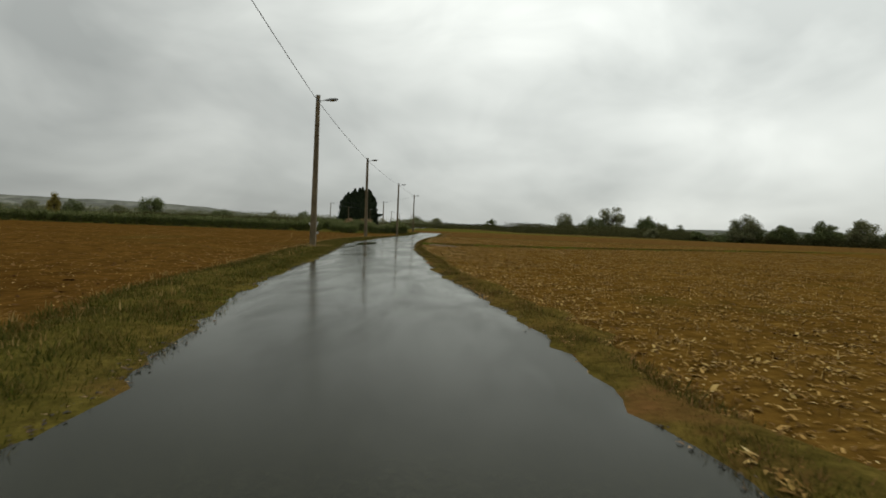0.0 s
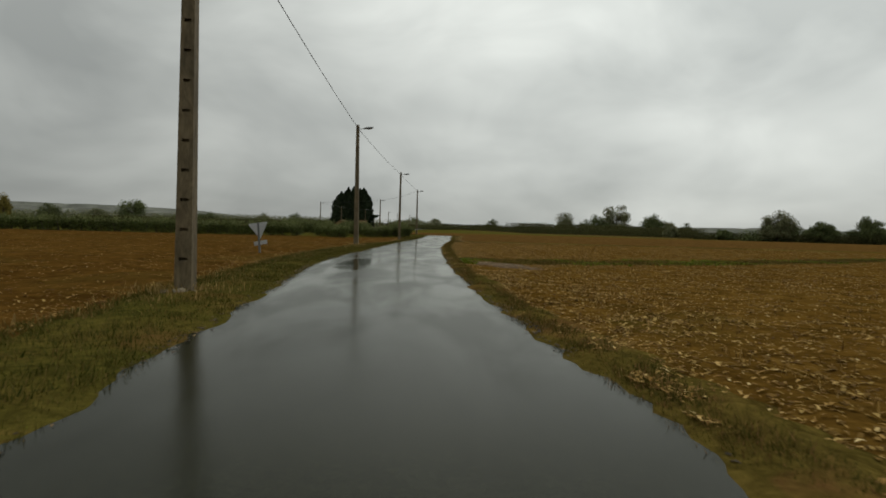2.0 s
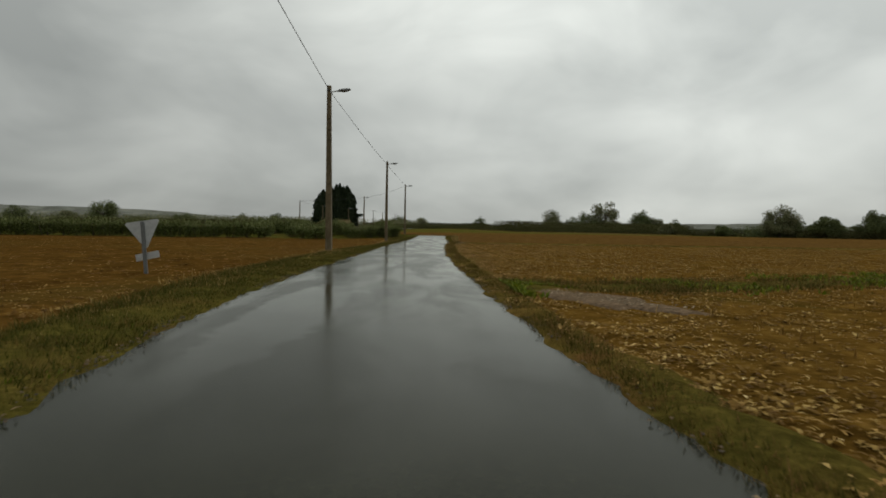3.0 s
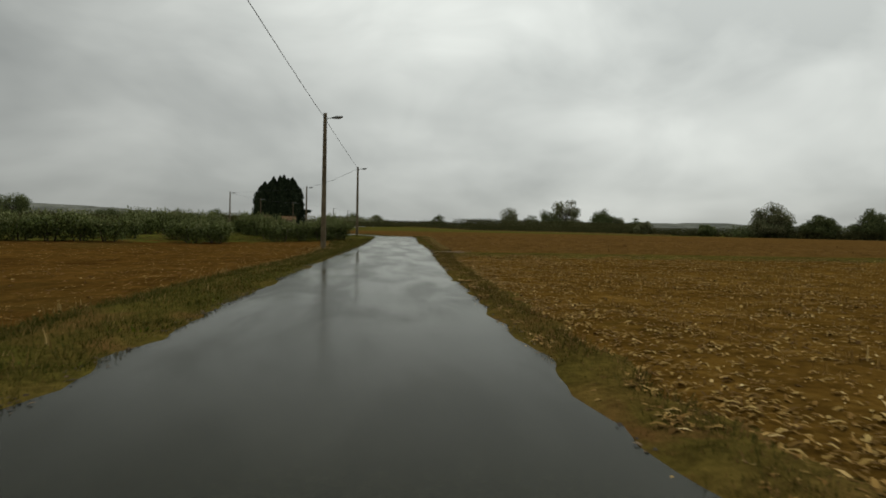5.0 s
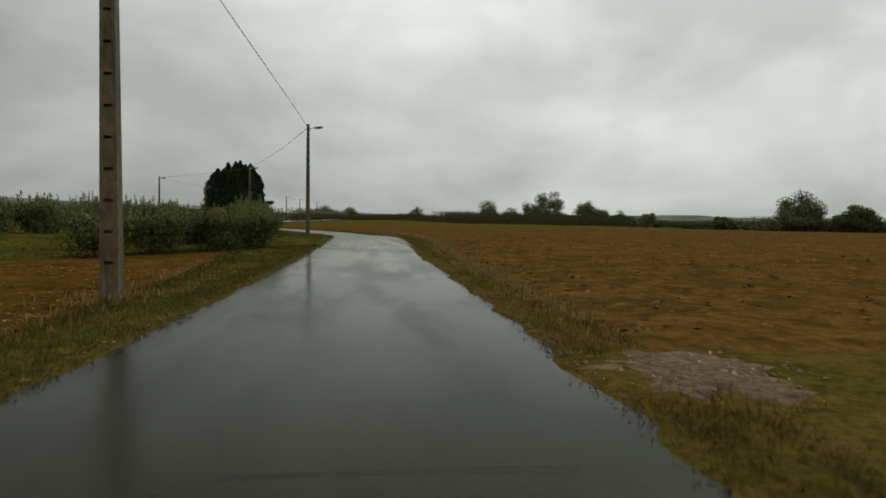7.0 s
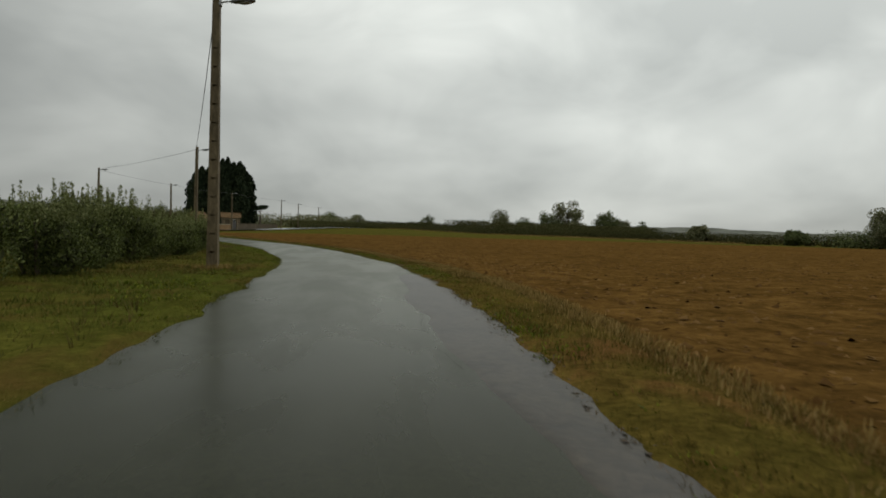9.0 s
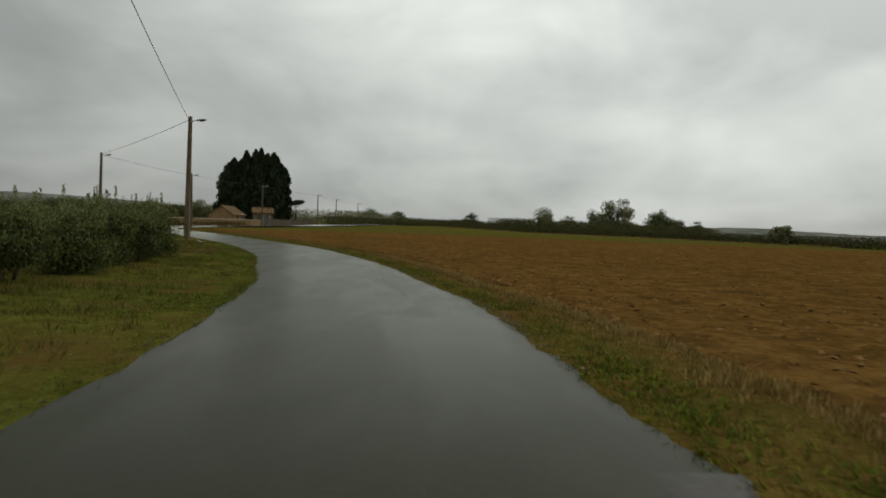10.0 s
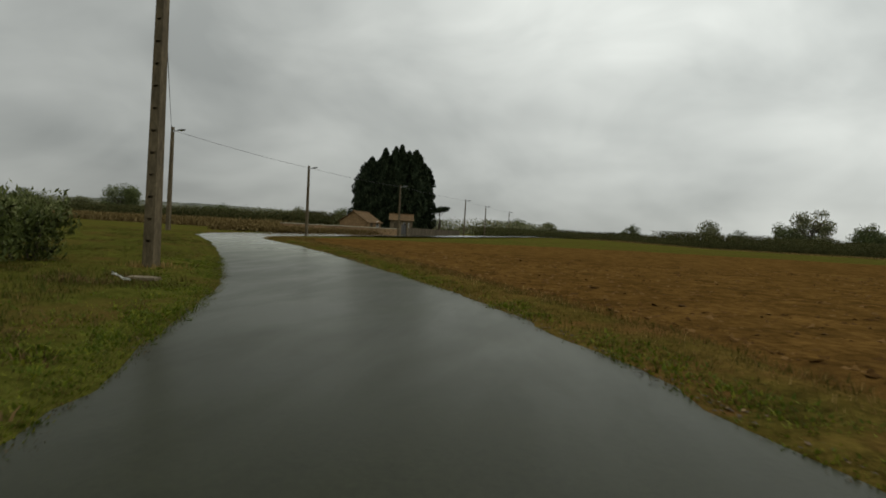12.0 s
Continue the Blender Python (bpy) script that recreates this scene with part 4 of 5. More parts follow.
for i, (tx, ty, th, tw, kind) in enumerate(TREES):
    o = broad_tree(70 + i, th, tw, 15000 if 100 < tx < 170 and ty < 210 else 7000, (WOODLEAF, GREENLEAF)[kind], "tree", False, 0.34 if 100 < tx < 170 and ty < 210 else max(0.42, th * 0.046))
    tagged(o, ("brownish autumn tree with an uneven open crown", "dull green bushy tree in the hedgerow")[kind], "tree", "scattered field trees")
    o.matrix_basis = pose(tx, ty, 0, 0, 0, 53 * i)


o = broad_tree(140, 6.8, 4.2, 3600, YELLOWLEAF, "tree", False, 0.34)
o.matrix_basis = pose(-107, 160, 0)
tagged(o, "small yellow-green autumn tree beyond the hedge", "tree", "scattered field trees")


def umbrella_pine(m):
    rng = np.random.default_rng(8)
    root = new("pine_tree")
    bm = bmesh.new()
    tube(bm, [(0, 0, -0.2), (0.2, 0, 2.5), (0.1, 0, 4.6)], [0.30, 0.22, 0.12], 8)
    for a in (0.3, 1.9, 3.6, 5.0):
        tube(bm, [(0.1, 0, 4.0), (1.3 * math.cos(a), 0.9 * math.sin(a), 5.0)], [0.07, 0.03], 6)
    part("trunk", bm, BARK, root)
    c, d = blob_points(rng, 1300, [((0, 0, 5.3), (2.1, 1.6, 0.5)), ((1.0, 0, 5.7), (1.5, 1.2, 0.4)), ((-0.9, 0.2, 5.0), (1.4, 1.2, 0.35))], 0.8)
    part_mesh("crown", leaf_mesh("crown", c, d + 0.5 * rng.normal(size=d.shape), 0.35 + 0.3 * rng.random(1300), 0.12 + 0.1 * rng.random(1300), CYPRESS), root)
    root.matrix_basis = m
    return tagged(root, "small flat-topped dark pine beside the cypresses", "tree")


umbrella_pine(pose(-27.9, 259, 0))


def hedgerow(name, line, depth, heights, n, mat, label, leaf, seed, category="hedge", upright=False):
    """Uncountable far growth along a line."""
    rng = np.random.default_rng(seed)
    pts = np.array(line, float)
    seg = np.linalg.norm(np.diff(pts, axis=0), axis=1)
    acc = np.concatenate([[0], np.cumsum(seg)])
    s = rng.random(n) * acc[-1]
    x, y = np.interp(s, acc, pts[:, 0]), np.interp(s, acc, pts[:, 1])
    k = s / (heights[1] * 1.3)
    lump = 0.5 + 0.5 * np.array([noise.noise(Vector((q, seed, 0.0))) * 0.7 + noise.noise(Vector((q * 3.3, seed, 2.0))) * 0.5 for q in k])
    top = heights[0] + (heights[1] - heights[0]) * np.clip(lump, 0, 1)
    c = np.stack([x + depth * (rng.random(n) - 0.5), y + depth * (rng.random(n) - 0.5), top * rng.random(n) ** 0.7], 1)
    d = rng.normal(size=(n, 3))
    d[:, 1] -= 1.0
    up = np.tile([0, 0, 1.0], (n, 1)) if upright else None
    big = 1.9 - 1.2 * c[:, 2] / top
    me = leaf_mesh(name, c, d, leaf * big * (0.6 + 0.8 * rng.random(n)), leaf * big * (0.18 if upright else 0.7) * (0.6 + 0.8 * rng.random(n)), mat, up)
    return tagged(new(name, me), label, category, kind="stuff")


hedgerow("far_woods", [(-420, 360), (-300, 350), (-200, 345), (-110, 340), (-60, 350), (-40, 380)], 16, (3.5, 9.0), 36000, WOODLEAF, "belt of brown-green woodland beyond the fields", 0.6, 1, "woods")
hedgerow("far_woods", [(-40, 400), (-10, 430), (58, 440)], 14, (2.6, 6.5), 14000, HEDGELEAF, "low dark hedgerow far beyond the lane", 0.7, 23, "woods")
hedgerow("far_woods", [(56, 440), (140, 470), (230, 520)], 14, (4.5, 10.0), 21000, HEDGELEAF, "dark hedgerow far across the ploughed field", 0.75, 2, "woods")
hedgerow("hedge", [(-9, 330), (4, 350), (20, 360), (48, 338)], 5, (1.0, 2.7), 22000, HEDGELEAF, "low dull green hedge along the far lane", 0.26, 24)
hedgerow("hedge", [(46, 340), (60, 330), (85, 270), (97, 225), (112, 192), (135, 172), (170, 150), (210, 140)], 5, (1.4, 3.7), 64000, HEDGELEAF, "long dull green field hedge", 0.28, 3)
hedgerow("hedge", [(-19, 272), (-14, 300), (-4, 330), (14, 360)], 6, (1.2, 3.0), 20000, HEDGELEAF, "dark bushes along the far lane", 0.3, 4)
hedgerow("reeds", [(-130, 235), (-90, 225), (-55, 214), (-42, 210)], 6, (0.7, 1.9), 18000, REED, "band of tan dry reeds beyond the meadow", 0.6, 5, "reeds", True)
hedgerow("hedge", [(-140, 250), (-95, 245), (-55, 240), (-44, 236)], 6, (1.8, 4.6), 30000, HEDGELEAF, "olive-brown scrub behind the reeds", 0.38, 6)
hedgerow("dry_scrub", [(-40, 190.5), (-34.5, 192.5), (-32.0, 203), (-30.0, 212), (-28.6, 220)], 1.2, (0.4, 1.25), 5000, REED, "tan dry scrub growing along the stone wall", 0.22, 12, "scrub")
hedgerow("dry_fringe", [(-2, 335), (4, 346), (18, 350), (36, 338), (54, 321), (68, 292), (78, 266), (85, 244), (90, 222)], 1.0, (0.35, 0.55), 6000, DRYGRASS, "pale dry grass along the foot of the far hedge", 0.16, 15, "grass")
hedgerow("thicket", [(126, 500), (150, 505), (190, 512), (222, 520)], 10, (3.5, 9.5), 6000, GREENLEAF, "dense dull green thicket round the far trees", 0.9, 21, "thicket")
hedgerow("thicket", [(100, 206), (112, 196), (130, 181), (150, 166), (172, 150)], 6, (2.2, 5.0), 15000, GREENLEAF, "dull green undergrowth beneath the field trees", 0.34, 22, "thicket")
hedgerow("bare_thicket", [(-22, 290), (-16, 310), (-6, 340)], 8, (3.0, 5.6), 3000, WOODLEAF, "bare brown thicket behind the lamp posts", 0.5, 7, "thicket")


# ---- the farm ----
def stone_wall():
    root = new("stone_wall")
    line = [(-34.4, 195.3), (-31.6, 205), (-29.4, 214), (-27.6, 222)]
    rng = random.Random(3)
    bm = bmesh.new()
    for (x0, y0), (x1, y1) in zip(line, line[1:]):
        L = math.hypot(x1 - x0, y1 - y0)
        box(bm, (L, 0.36, 1.15), pose((x0 + x1) / 2, (y0 + y1) / 2, 0.5, 0, 0, math.degrees(math.atan2(y1 - y0, x1 - x0))), bevel=0.03)
    part("core", bm, STONEWALL, root)
    bm = bmesh.new()
    for (x0, y0), (x1, y1) in zip(line, line[1:]):
        L = math.hypot(x1 - x0, y1 - y0)
        n = int(L / 0.9)
        for i in range(n):
            u = (i + 0.5) / n
            box(bm, (L / n - 0.02, 0.46, 0.11), pose(x0 + (x1 - x0) * u, y0 + (y1 - y0) * u, 1.13 + rng.uniform(-0.02, 0.03), 0, 0, math.degrees(math.atan2(y1 - y0, x1 - x0))), bevel=0.015)
    part("coping", bm, LIMEWASH, root, "pale limewashed coping stones")
    return tagged(root, "low old stone wall with pale coping", "wall")


stone_wall()


def board_fence():
    root = new("board_fence")
    line = [(-26.9, 225.5), (-24.6, 236), (-21.8, 249.5)]
    for (x0, y0), (x1, y1) in zip(line, line[1:]):
        L = math.hypot(x1 - x0, y1 - y0)
        a = math.degrees(math.atan2(y1 - y0, x1 - x0))
        n = int(L / 1.25)
        for i in range(n):
            u = (i + 0.5) / n
            bm = bmesh.new()
            box(bm, (L / n - 0.06, 0.05, 1.35), pose(x0 + (x1 - x0) * u, y0 + (y1 - y0) * u, 0.72, 0, 0, a), bevel=0.008)
            part("panel", bm, GREYWOOD, root)
            bm = bmesh.new()
            u = i / n
            box(bm, (0.12, 0.12, 1.6), pose(x0 + (x1 - x0) * u, y0 + (y1 - y0) * u, 0.72, 0, 0, a), bevel=0.01)
            part("post", bm, GREYWOOD, root)
    return tagged(root, "weathered grey board fence with square posts", "fence")


board_fence()


def gate():
    root = new("gate")
    for s in (-1, 1):
        bm = bmesh.new()
        box(bm, (0.34, 0.34, 2.1), pose(s * 1.3, 0, 0.95), bevel=0.02)
        box(bm, (0.44, 0.44, 0.1), pose(s * 1.3, 0, 2.03), bevel=0.02)
        part("pillar", bm, RENDERED, root)
        bm = bmesh.new()
        box(bm, (1.06, 0.05, 1.6), pose(s * 0.56, 0, 0.9), bevel=0.01)
        part("leaf", bm, DARKIRON, root)
    root.matrix_basis = pose(-27.25, 223.7, 0, 0, 0, 79)
    return tagged(root, "dark closed metal gate between rendered pillars", "gate")


gate()


def cottage(m, w, d, eave, ridge, wall, label, door=True):
    """Gabled building, ridge along x; gable ends at +-x."""
    root = new("farm_building")
    t = 0.3
    bm = bmesh.new()
    prof = [(-d / 2, -0.2), (d / 2, -0.2), (d / 2, eave), (0, ridge), (-d / 2, eave)]
    a = [bm.verts.new((-w / 2, y, z)) for y, z in prof]
    b = [bm.verts.new((w / 2, y, z)) for y, z in prof]
    bm.faces.new(a[::-1])
    bm.faces.new(b)
    for i in range(5):
        bm.faces.new((a[i], a[(i + 1) % 5], b[(i + 1) % 5], b[i]))
    part("walls", bm, wall, root)
    slope = math.degrees(math.atan2(ridge - eave, d / 2))
    run = math.hypot(ridge - eave, d / 2) + 0.35
    for s in (-1, 1):
        bm = bmesh.new()
        rows = int(run / 0.30)
        for k in range(rows):
            u = (k + 0.5) * run / rows
            y = s * u * math.cos(radians(slope))
            z = ridge + 0.10 - u * math.sin(radians(slope))
            box(bm, (w + 0.5, run / rows + 0.05, 0.06), pose(0, y, z, -s * (slope - 4), 0, 0), bevel=0.012)
        part("roof_slope", bm, ROOFTILE, root)
    bm = bmesh.new()
    tube(bm, [(-w / 2 - 0.25, 0, ridge + 0.12), (w / 2 + 0.25, 0, ridge + 0.12)], [0.12, 0.12], 8)
    part("ridge_tiles", bm, ROOFTILE, root)
    if door:
        bm = bmesh.new()
        box(bm, (0.95, 0.06, 2.0), pose(-w * 0.2, -d / 2 - 0.02, 0.95), bevel=0.01)
        part("door", bm, GREYWOOD, root)
        bm = bmesh.new()
        box(bm, (0.8, 0.05, 0.9), pose(w * 0.22, -d / 2 - 0.015, 1.5), bevel=0.01)
        win = part("window", bm, WINDOW, root)
        bm = bmesh.new()
        for dx, dz, sx, sz in ((0, 0.48, 0.96, 0.08), (0, -0.48, 0.96, 0.08), (-0.44, 0, 0.08, 0.9), (0.44, 0, 0.08, 0.9), (0, 0, 0.05, 0.9)):
            box(bm, (sx, 0.05, sz), pose(w * 0.22 + dx, -d / 2 - 0.035, 1.5 + dz))
        part("frame", bm, WHITEPAINT, win)
    root.matrix_basis = m
    return tagged(root, label, "house")


cottage(pose(-35.4, 227, 0, 0, 0, 82), 5.6, 4.9, 1.8, 3.35, STONEWALL, "low stone farm building with a tan tiled gable roof")
cottage(pose(-29.6, 231.5, 0, 0, 0, 15), 3.8, 4.0, 2.4, 3.3, RENDERED, "small beige rendered outbuilding with a tiled roof")


def shed(m, w, d, h, label):
    root = new("warehouse")
    bm = bmesh.new()
    box(bm, (w, d, h), pose(0, 0, h / 2), bevel=0.05)
    part("walls", bm, WHITEWASH, root)
    bm = bmesh.new()
    box(bm, (w + 0.6, d / 2 + 0.4, 0.18), pose(0, -d / 4, h + 0.35, 7, 0, 0))
    box(bm, (w + 0.6, d / 2 + 0.4, 0.18), pose(0, d / 4, h + 0.35, -7, 0, 0))
    part("roof", bm, WHITEWASH, root)
    for k in range(4):
        bm = bmesh.new()
        box(bm, (w / 8, 0.08, h * 0.6), pose(-w * 0.36 + k * w * 0.24, -d / 2 - 0.03, h * 0.3))
        part("door", bm, GREYWOOD, root)
    root.matrix_basis = m
    return tagged(root, label, "building")


shed(pose(110, 640, 0, 0, 0, -8), 34, 16, 9.5, "long pale industrial shed far across the fields")


# ---- ground cover ----
def scatter(name, rows, mat, label, category, length, width, rng, lie=0.0, bend=0.35, per=3, fine=False):
    """Tufts or bits lying about: rows of x, y, z, size."""
    q = np.array(rows, float)
    n = len(q) * per
    base = np.repeat(q, per, axis=0)
    ang = rng.random(n) * math.tau
    out = np.stack([np.cos(ang), np.sin(ang)], 1)
    L = length * base[:, 3] * (0.6 + 0.8 * rng.random(n))
    W = width * base[:, 3] * (0.7 + 0.6 * rng.random(n))
    foot = base[:, :3].copy()
    foot[:, :2] += out * (0.05 + 0.06 * rng.random(n))[:, None] * (1 if per > 1 else 0)
    side = np.stack([-out[:, 1], out[:, 0], np.zeros(n)], 1) * W[:, None] / 2
    if lie:
        dirs = np.stack([out[:, 0], out[:, 1], lie * (rng.random(n) - 0.3)], 1)
        tip = foot + dirs * L[:, None]
        mid = foot + dirs * L[:, None] * 0.5 + np.array([0, 0, 1]) * (0.25 * W + 0.15 * L * lie)[:, None]
    else:
        lean = bend * (0.4 + rng.random(n))
        tip = foot + np.stack([out[:, 0] * lean, out[:, 1] * lean, np.ones(n)], 1) * L[:, None]
        mid = foot + np.stack([out[:, 0] * lean * 0.3, out[:, 1] * lean * 0.3, 0.55 * np.ones(n)], 1) * L[:, None]
    if fine:
        v = np.stack([foot - side, foot + side, tip], 1)
        return tagged(new(name, tri_mesh(name, v, np.arange(3 * n), mat)), label, category, kind="stuff")
    k = np.arange(n)[:, None] * 5
    if lie:
        v = np.stack([foot - side, foot + side, mid + side, mid - side, tip], 1).reshape(-1, 3)
    else:
        v = np.stack([foot - side, foot + side, mid + side * 0.7, mid - side * 0.7, tip], 1).reshape(-1, 3)
    f = np.concatenate([k + [[0, 1, 2]], k + [[0, 2, 3]], k + [[3, 2, 4]]], 1)
    return tagged(new(name, tri_mesh(name, v, f, mat)), label, category, kind="stuff")


gen = np.random.default_rng(21)


def verge_spots(side, y0, y1, n, lo, hi, size, keep=None):
    ys = gen.uniform(y0, y1, n)
    idx = np.searchsorted(LANE_Y, ys).clip(0, len(LANE) - 1)
    rows = []
    for y, i in zip(ys, idx):
        l, r = LANE[i]
        across = (r - l).normalized() * side
        q0 = r if side > 0 else l
        u = gen.uniform(lo, hi)
        wv = verge_width(side, y)
        q = q0 + across * (u * wv) + Vector((0, gen.uniform(-0.3, 0.3), 0))
        if (keep and not keep(q.x, q.y)) or on_gravel(q.x, q.y):
            continue
        low = min(1, 0.55 + 1.2 * max(0, u * wv))
        rows.append((q.x, q.y, 0.03 + 0.03 * min(1, max(0, u) * 2) + (ditch(q.x, q.y) if side < 0 else 0), low * size * gen.uniform(0.5, 1.3)))
    return rows


patchy = lambda x, y: hilly(x, y, 0.5, 3.0) > gen.uniform(-0.5, 0.35)
scatter("verge_grass", verge_spots(-1, -13, 97, 46000, -0.02, 1.15, 0.8), GRASS,
        "short wet verge grass in green and yellow tufts", "grass", 0.088, 0.014, gen, per=5, bend=0.7, fine=True)
scatter("verge_grass", verge_spots(1, -13, 176, 42000, -0.03, 1.25, 0.75), DULLGRASS,
        "short dull green and straw-coloured verge grass", "grass", 0.084, 0.014, gen, per=5, bend=0.7, fine=True)
scatter("dry_grass", verge_spots(-1, -13, 97, 2600, 0.45, 1.3, 1.0, patchy) + verge_spots(1, 81, 170, 4000, 0.55, 1.2, 0.8, patchy) + verge_spots(1, 82, 140, 5000, 0.92, 1.25, 0.8)
        + [(px + gen.normal() * 0.35, py + gen.normal() * 0.3, 0.05 + ditch(px, py), 1.5) for px, py, _ in POLES[1:6] for _ in range(70)], DRYGRASS,
        "tufts of tall dry yellow grass", "grass", 0.095, 0.014, gen, per=4)
scatter("weeds", verge_spots(1, 84, 152, 2600, 0.0, 0.45, 0.9, patchy) + verge_spots(1, 112, 166, 7000, 0.0, 0.55, 0.95, patchy) + verge_spots(-1, 104, 152, 5000, 0.0, 0.6, 0.85, patchy) + verge_spots(-1, 116, 152, 5000, 0.0, 0.35, 0.8) + verge_spots(-1, 130, 149, 4200, 0.1, 0.8, 0.9, patchy) + verge_spots(-1, -13, 97, 1500, 0.0, 0.6, 0.8, patchy), LUSH,
        "broad fresh green weeds at the lane's edge", "weeds", 0.048, 0.026, gen, per=5, bend=0.9)
# dead brown growth in the hollow inside the bend, at the lamp post's foot and on the lane's crumbling edge
rows = []
for cx, cy, rx, ry, n in ((-10.0, 136.0, 1.9, 3.0, 800), (-11.5, 138.8, 1.7, 2.0, 320), (-13.5, 144.1, 1.0, 0.9, 500)):
    for _ in range(n):
        a, q = gen.uniform(0, math.tau), gen.random() ** 0.8
        x, y = cx + rx * q * math.cos(a), cy + ry * q * math.sin(a)
        if hilly(x, y, 0.9, 5.0) > 0.15:
            continue
        rows.append((x, y, 0.06 + ditch(x, y) + 0.03 * hilly(x, y, 1.1, 11.0), gen.uniform(0.5, 1.1)))
rows += verge_spots(-1, 120, 152, 3500, -0.04, 0.12, 0.45)
scatter("dead_weeds", rows, DEADWEED, "dead brown weeds and mud in the wet meadow", "weeds", 0.06, 0.02, gen, per=4, bend=1.0)
# grass inside the bend
rows = []
for _ in range(60000):
    y = gen.uniform(92, 172)
    e = sample(y, [(q[1], q[0]) for q in LEFT_EDGE[10:27]])
    d = 16 * gen.random() ** 1.7 + 0.02 - ragged(y, 41.0, 0.12)
    x = e - d
    if y < hedge_front(x) - 0.5:
        continue
    rows.append((x, y, 0.05 + ditch(x, y) + 0.03 * hilly(x, y, 1.1, 11.0), gen.uniform(0.5, 1.2) * (1 + 0.7 * hilly(x, y, 0.3, 9.0)) * min(1, 0.45 + 0.3 * max(0, d))))
scatter("meadow_grass", rows, MEADOWGRASS, "rough wet meadow grass inside the bend", "grass", 0.085, 0.013, gen, per=5, bend=0.7, fine=True)
# rank brown tufts and low green clumps standing in it
rows, clumps = [], []
for _ in range(9000):
    y = gen.uniform(96, 176)
    e = sample(y, [(q[1], q[0]) for q in LEFT_EDGE[10:27]])
    x = e - 0.5 - 20 * gen.random() ** 1.4
    if y < hedge_front(x) - 0.3:
        continue
    k = hilly(x, y, 0.55, 17.0)
    if k > gen.uniform(-0.1, 0.45):
        rows.append((x, y, 0.05 + ditch(x, y), gen.uniform(0.5, 1.3)))
    elif k < gen.uniform(-0.6, -0.05):
        clumps.append((x, y, 0.05 + ditch(x, y), gen.uniform(0.6, 1.4)))
scatter("meadow_tufts", rows, RANK, "rank brown-green tufts in the rough meadow", "grass", 0.11, 0.015, gen, per=9, bend=0.8, fine=True)
scatter("meadow_weeds", clumps, LUSH, "low broad-leaved green weeds in the meadow", "weeds", 0.045, 0.028, gen, per=5, bend=1.1)
rows = []
for _ in range(14000):
    y = 75.4 + gen.normal() * 1.3
    x = outer(1, y) - 0.2 + 30 * gen.random() ** 1.8
    if y < 78 and hilly(x, y, 0.5, 4.0) > gen.uniform(-0.6, 0.5):
        rows.append((x, y, 0.05, gen.uniform(0.4, 1.0)))
track_weeds = []
for _ in range(15000):
    x = -1.0 + 45 * gen.random() ** 1.8
    y = sample(x, TRACK) + gen.normal() * 0.75
    if hilly(x, y, 0.6, 14.0) > gen.uniform(-0.6, 0.4) and not on_gravel(x, y):
        (track_weeds if hilly(x, y, 0.35, 6.0) > gen.uniform(0.0, 0.7) else rows).append((x, y, 0.07, gen.uniform(0.6, 1.6)))
scatter("track_weeds", track_weeds, LUSH, "low green weeds along the grassed track", "weeds", 0.06, 0.03, gen, per=5, bend=0.9)
scatter("headland_grass", rows, DULLGRASS, "uneven grass on the strip between the fields", "grass", 0.065, 0.012, gen, per=5, bend=0.8, fine=True)

# maize straw on the two near fields
rows = []
for _ in range(120000):
    y = gen.uniform(-12, 75.5)
    d = 36 * gen.random() ** 2.0
    x = outer(1, y) - 0.25 + d
    if hilly(x, y, 0.35, 12.0) + 0.6 * hilly(x, y, 1.2, 3.0) < gen.uniform(-0.9, 0.5) or on_gravel(x, y) or on_track(x, y) < gen.uniform(0.2, 1.0):
        continue
    rows.append((x, y, 0.06 + rough(x, y, 0.05, 7.0) + ground_z(x, y), gen.uniform(0.4, 1.5)))
scatter("maize_straw", rows, STRAW, "pale broken maize straw scattered over the stubble", "straw", 0.060, 0.018, gen, lie=0.30, per=1)
rows = []
for _ in range(40000):
    y = gen.uniform(-12, 92)
    d = 30 * gen.random() ** 1.8
    x = outer(-1, min(y, 94)) - d
    if y > hedge_front(x) - 1 or hilly(x, y, 0.35, 15.0) < gen.uniform(-0.4, 0.5):
        continue
    rows.append((x, y, 0.06 + rough(x, y, 0.05, 6.0) + ground_z(x, y) + ditch(x, y), gen.uniform(0.4, 1.2)))
scatter("maize_straw", rows, STRAW, "sparse pale straw on the reddish soil", "straw", 0.062, 0.019, gen, lie=0.30, per=1)
rows = []
for _ in range(62000):
    y = gen.uniform(-12, 75.5)
    d = 38 * gen.random() ** 1.9
    x = outer(1, y) - 0.2 + d
    if hilly(x, y, 0.5, 22.0) + 0.5 * hilly(x, y, 1.7, 3.0) < gen.uniform(-0.7, 0.45) or on_gravel(x, y) or on_track(x, y) < gen.uniform(0.2, 1.0):
        continue
    rows.append((x, y, 0.055 + rough(x, y, 0.05, 7.0) + ground_z(x, y), gen.uniform(0.5, 1.6)))
scatter("crop_residue", rows, RESIDUE, "brown shredded maize leaves covering the stubble", "straw", 0.065, 0.024, gen, lie=0.34, per=3)
rows = []
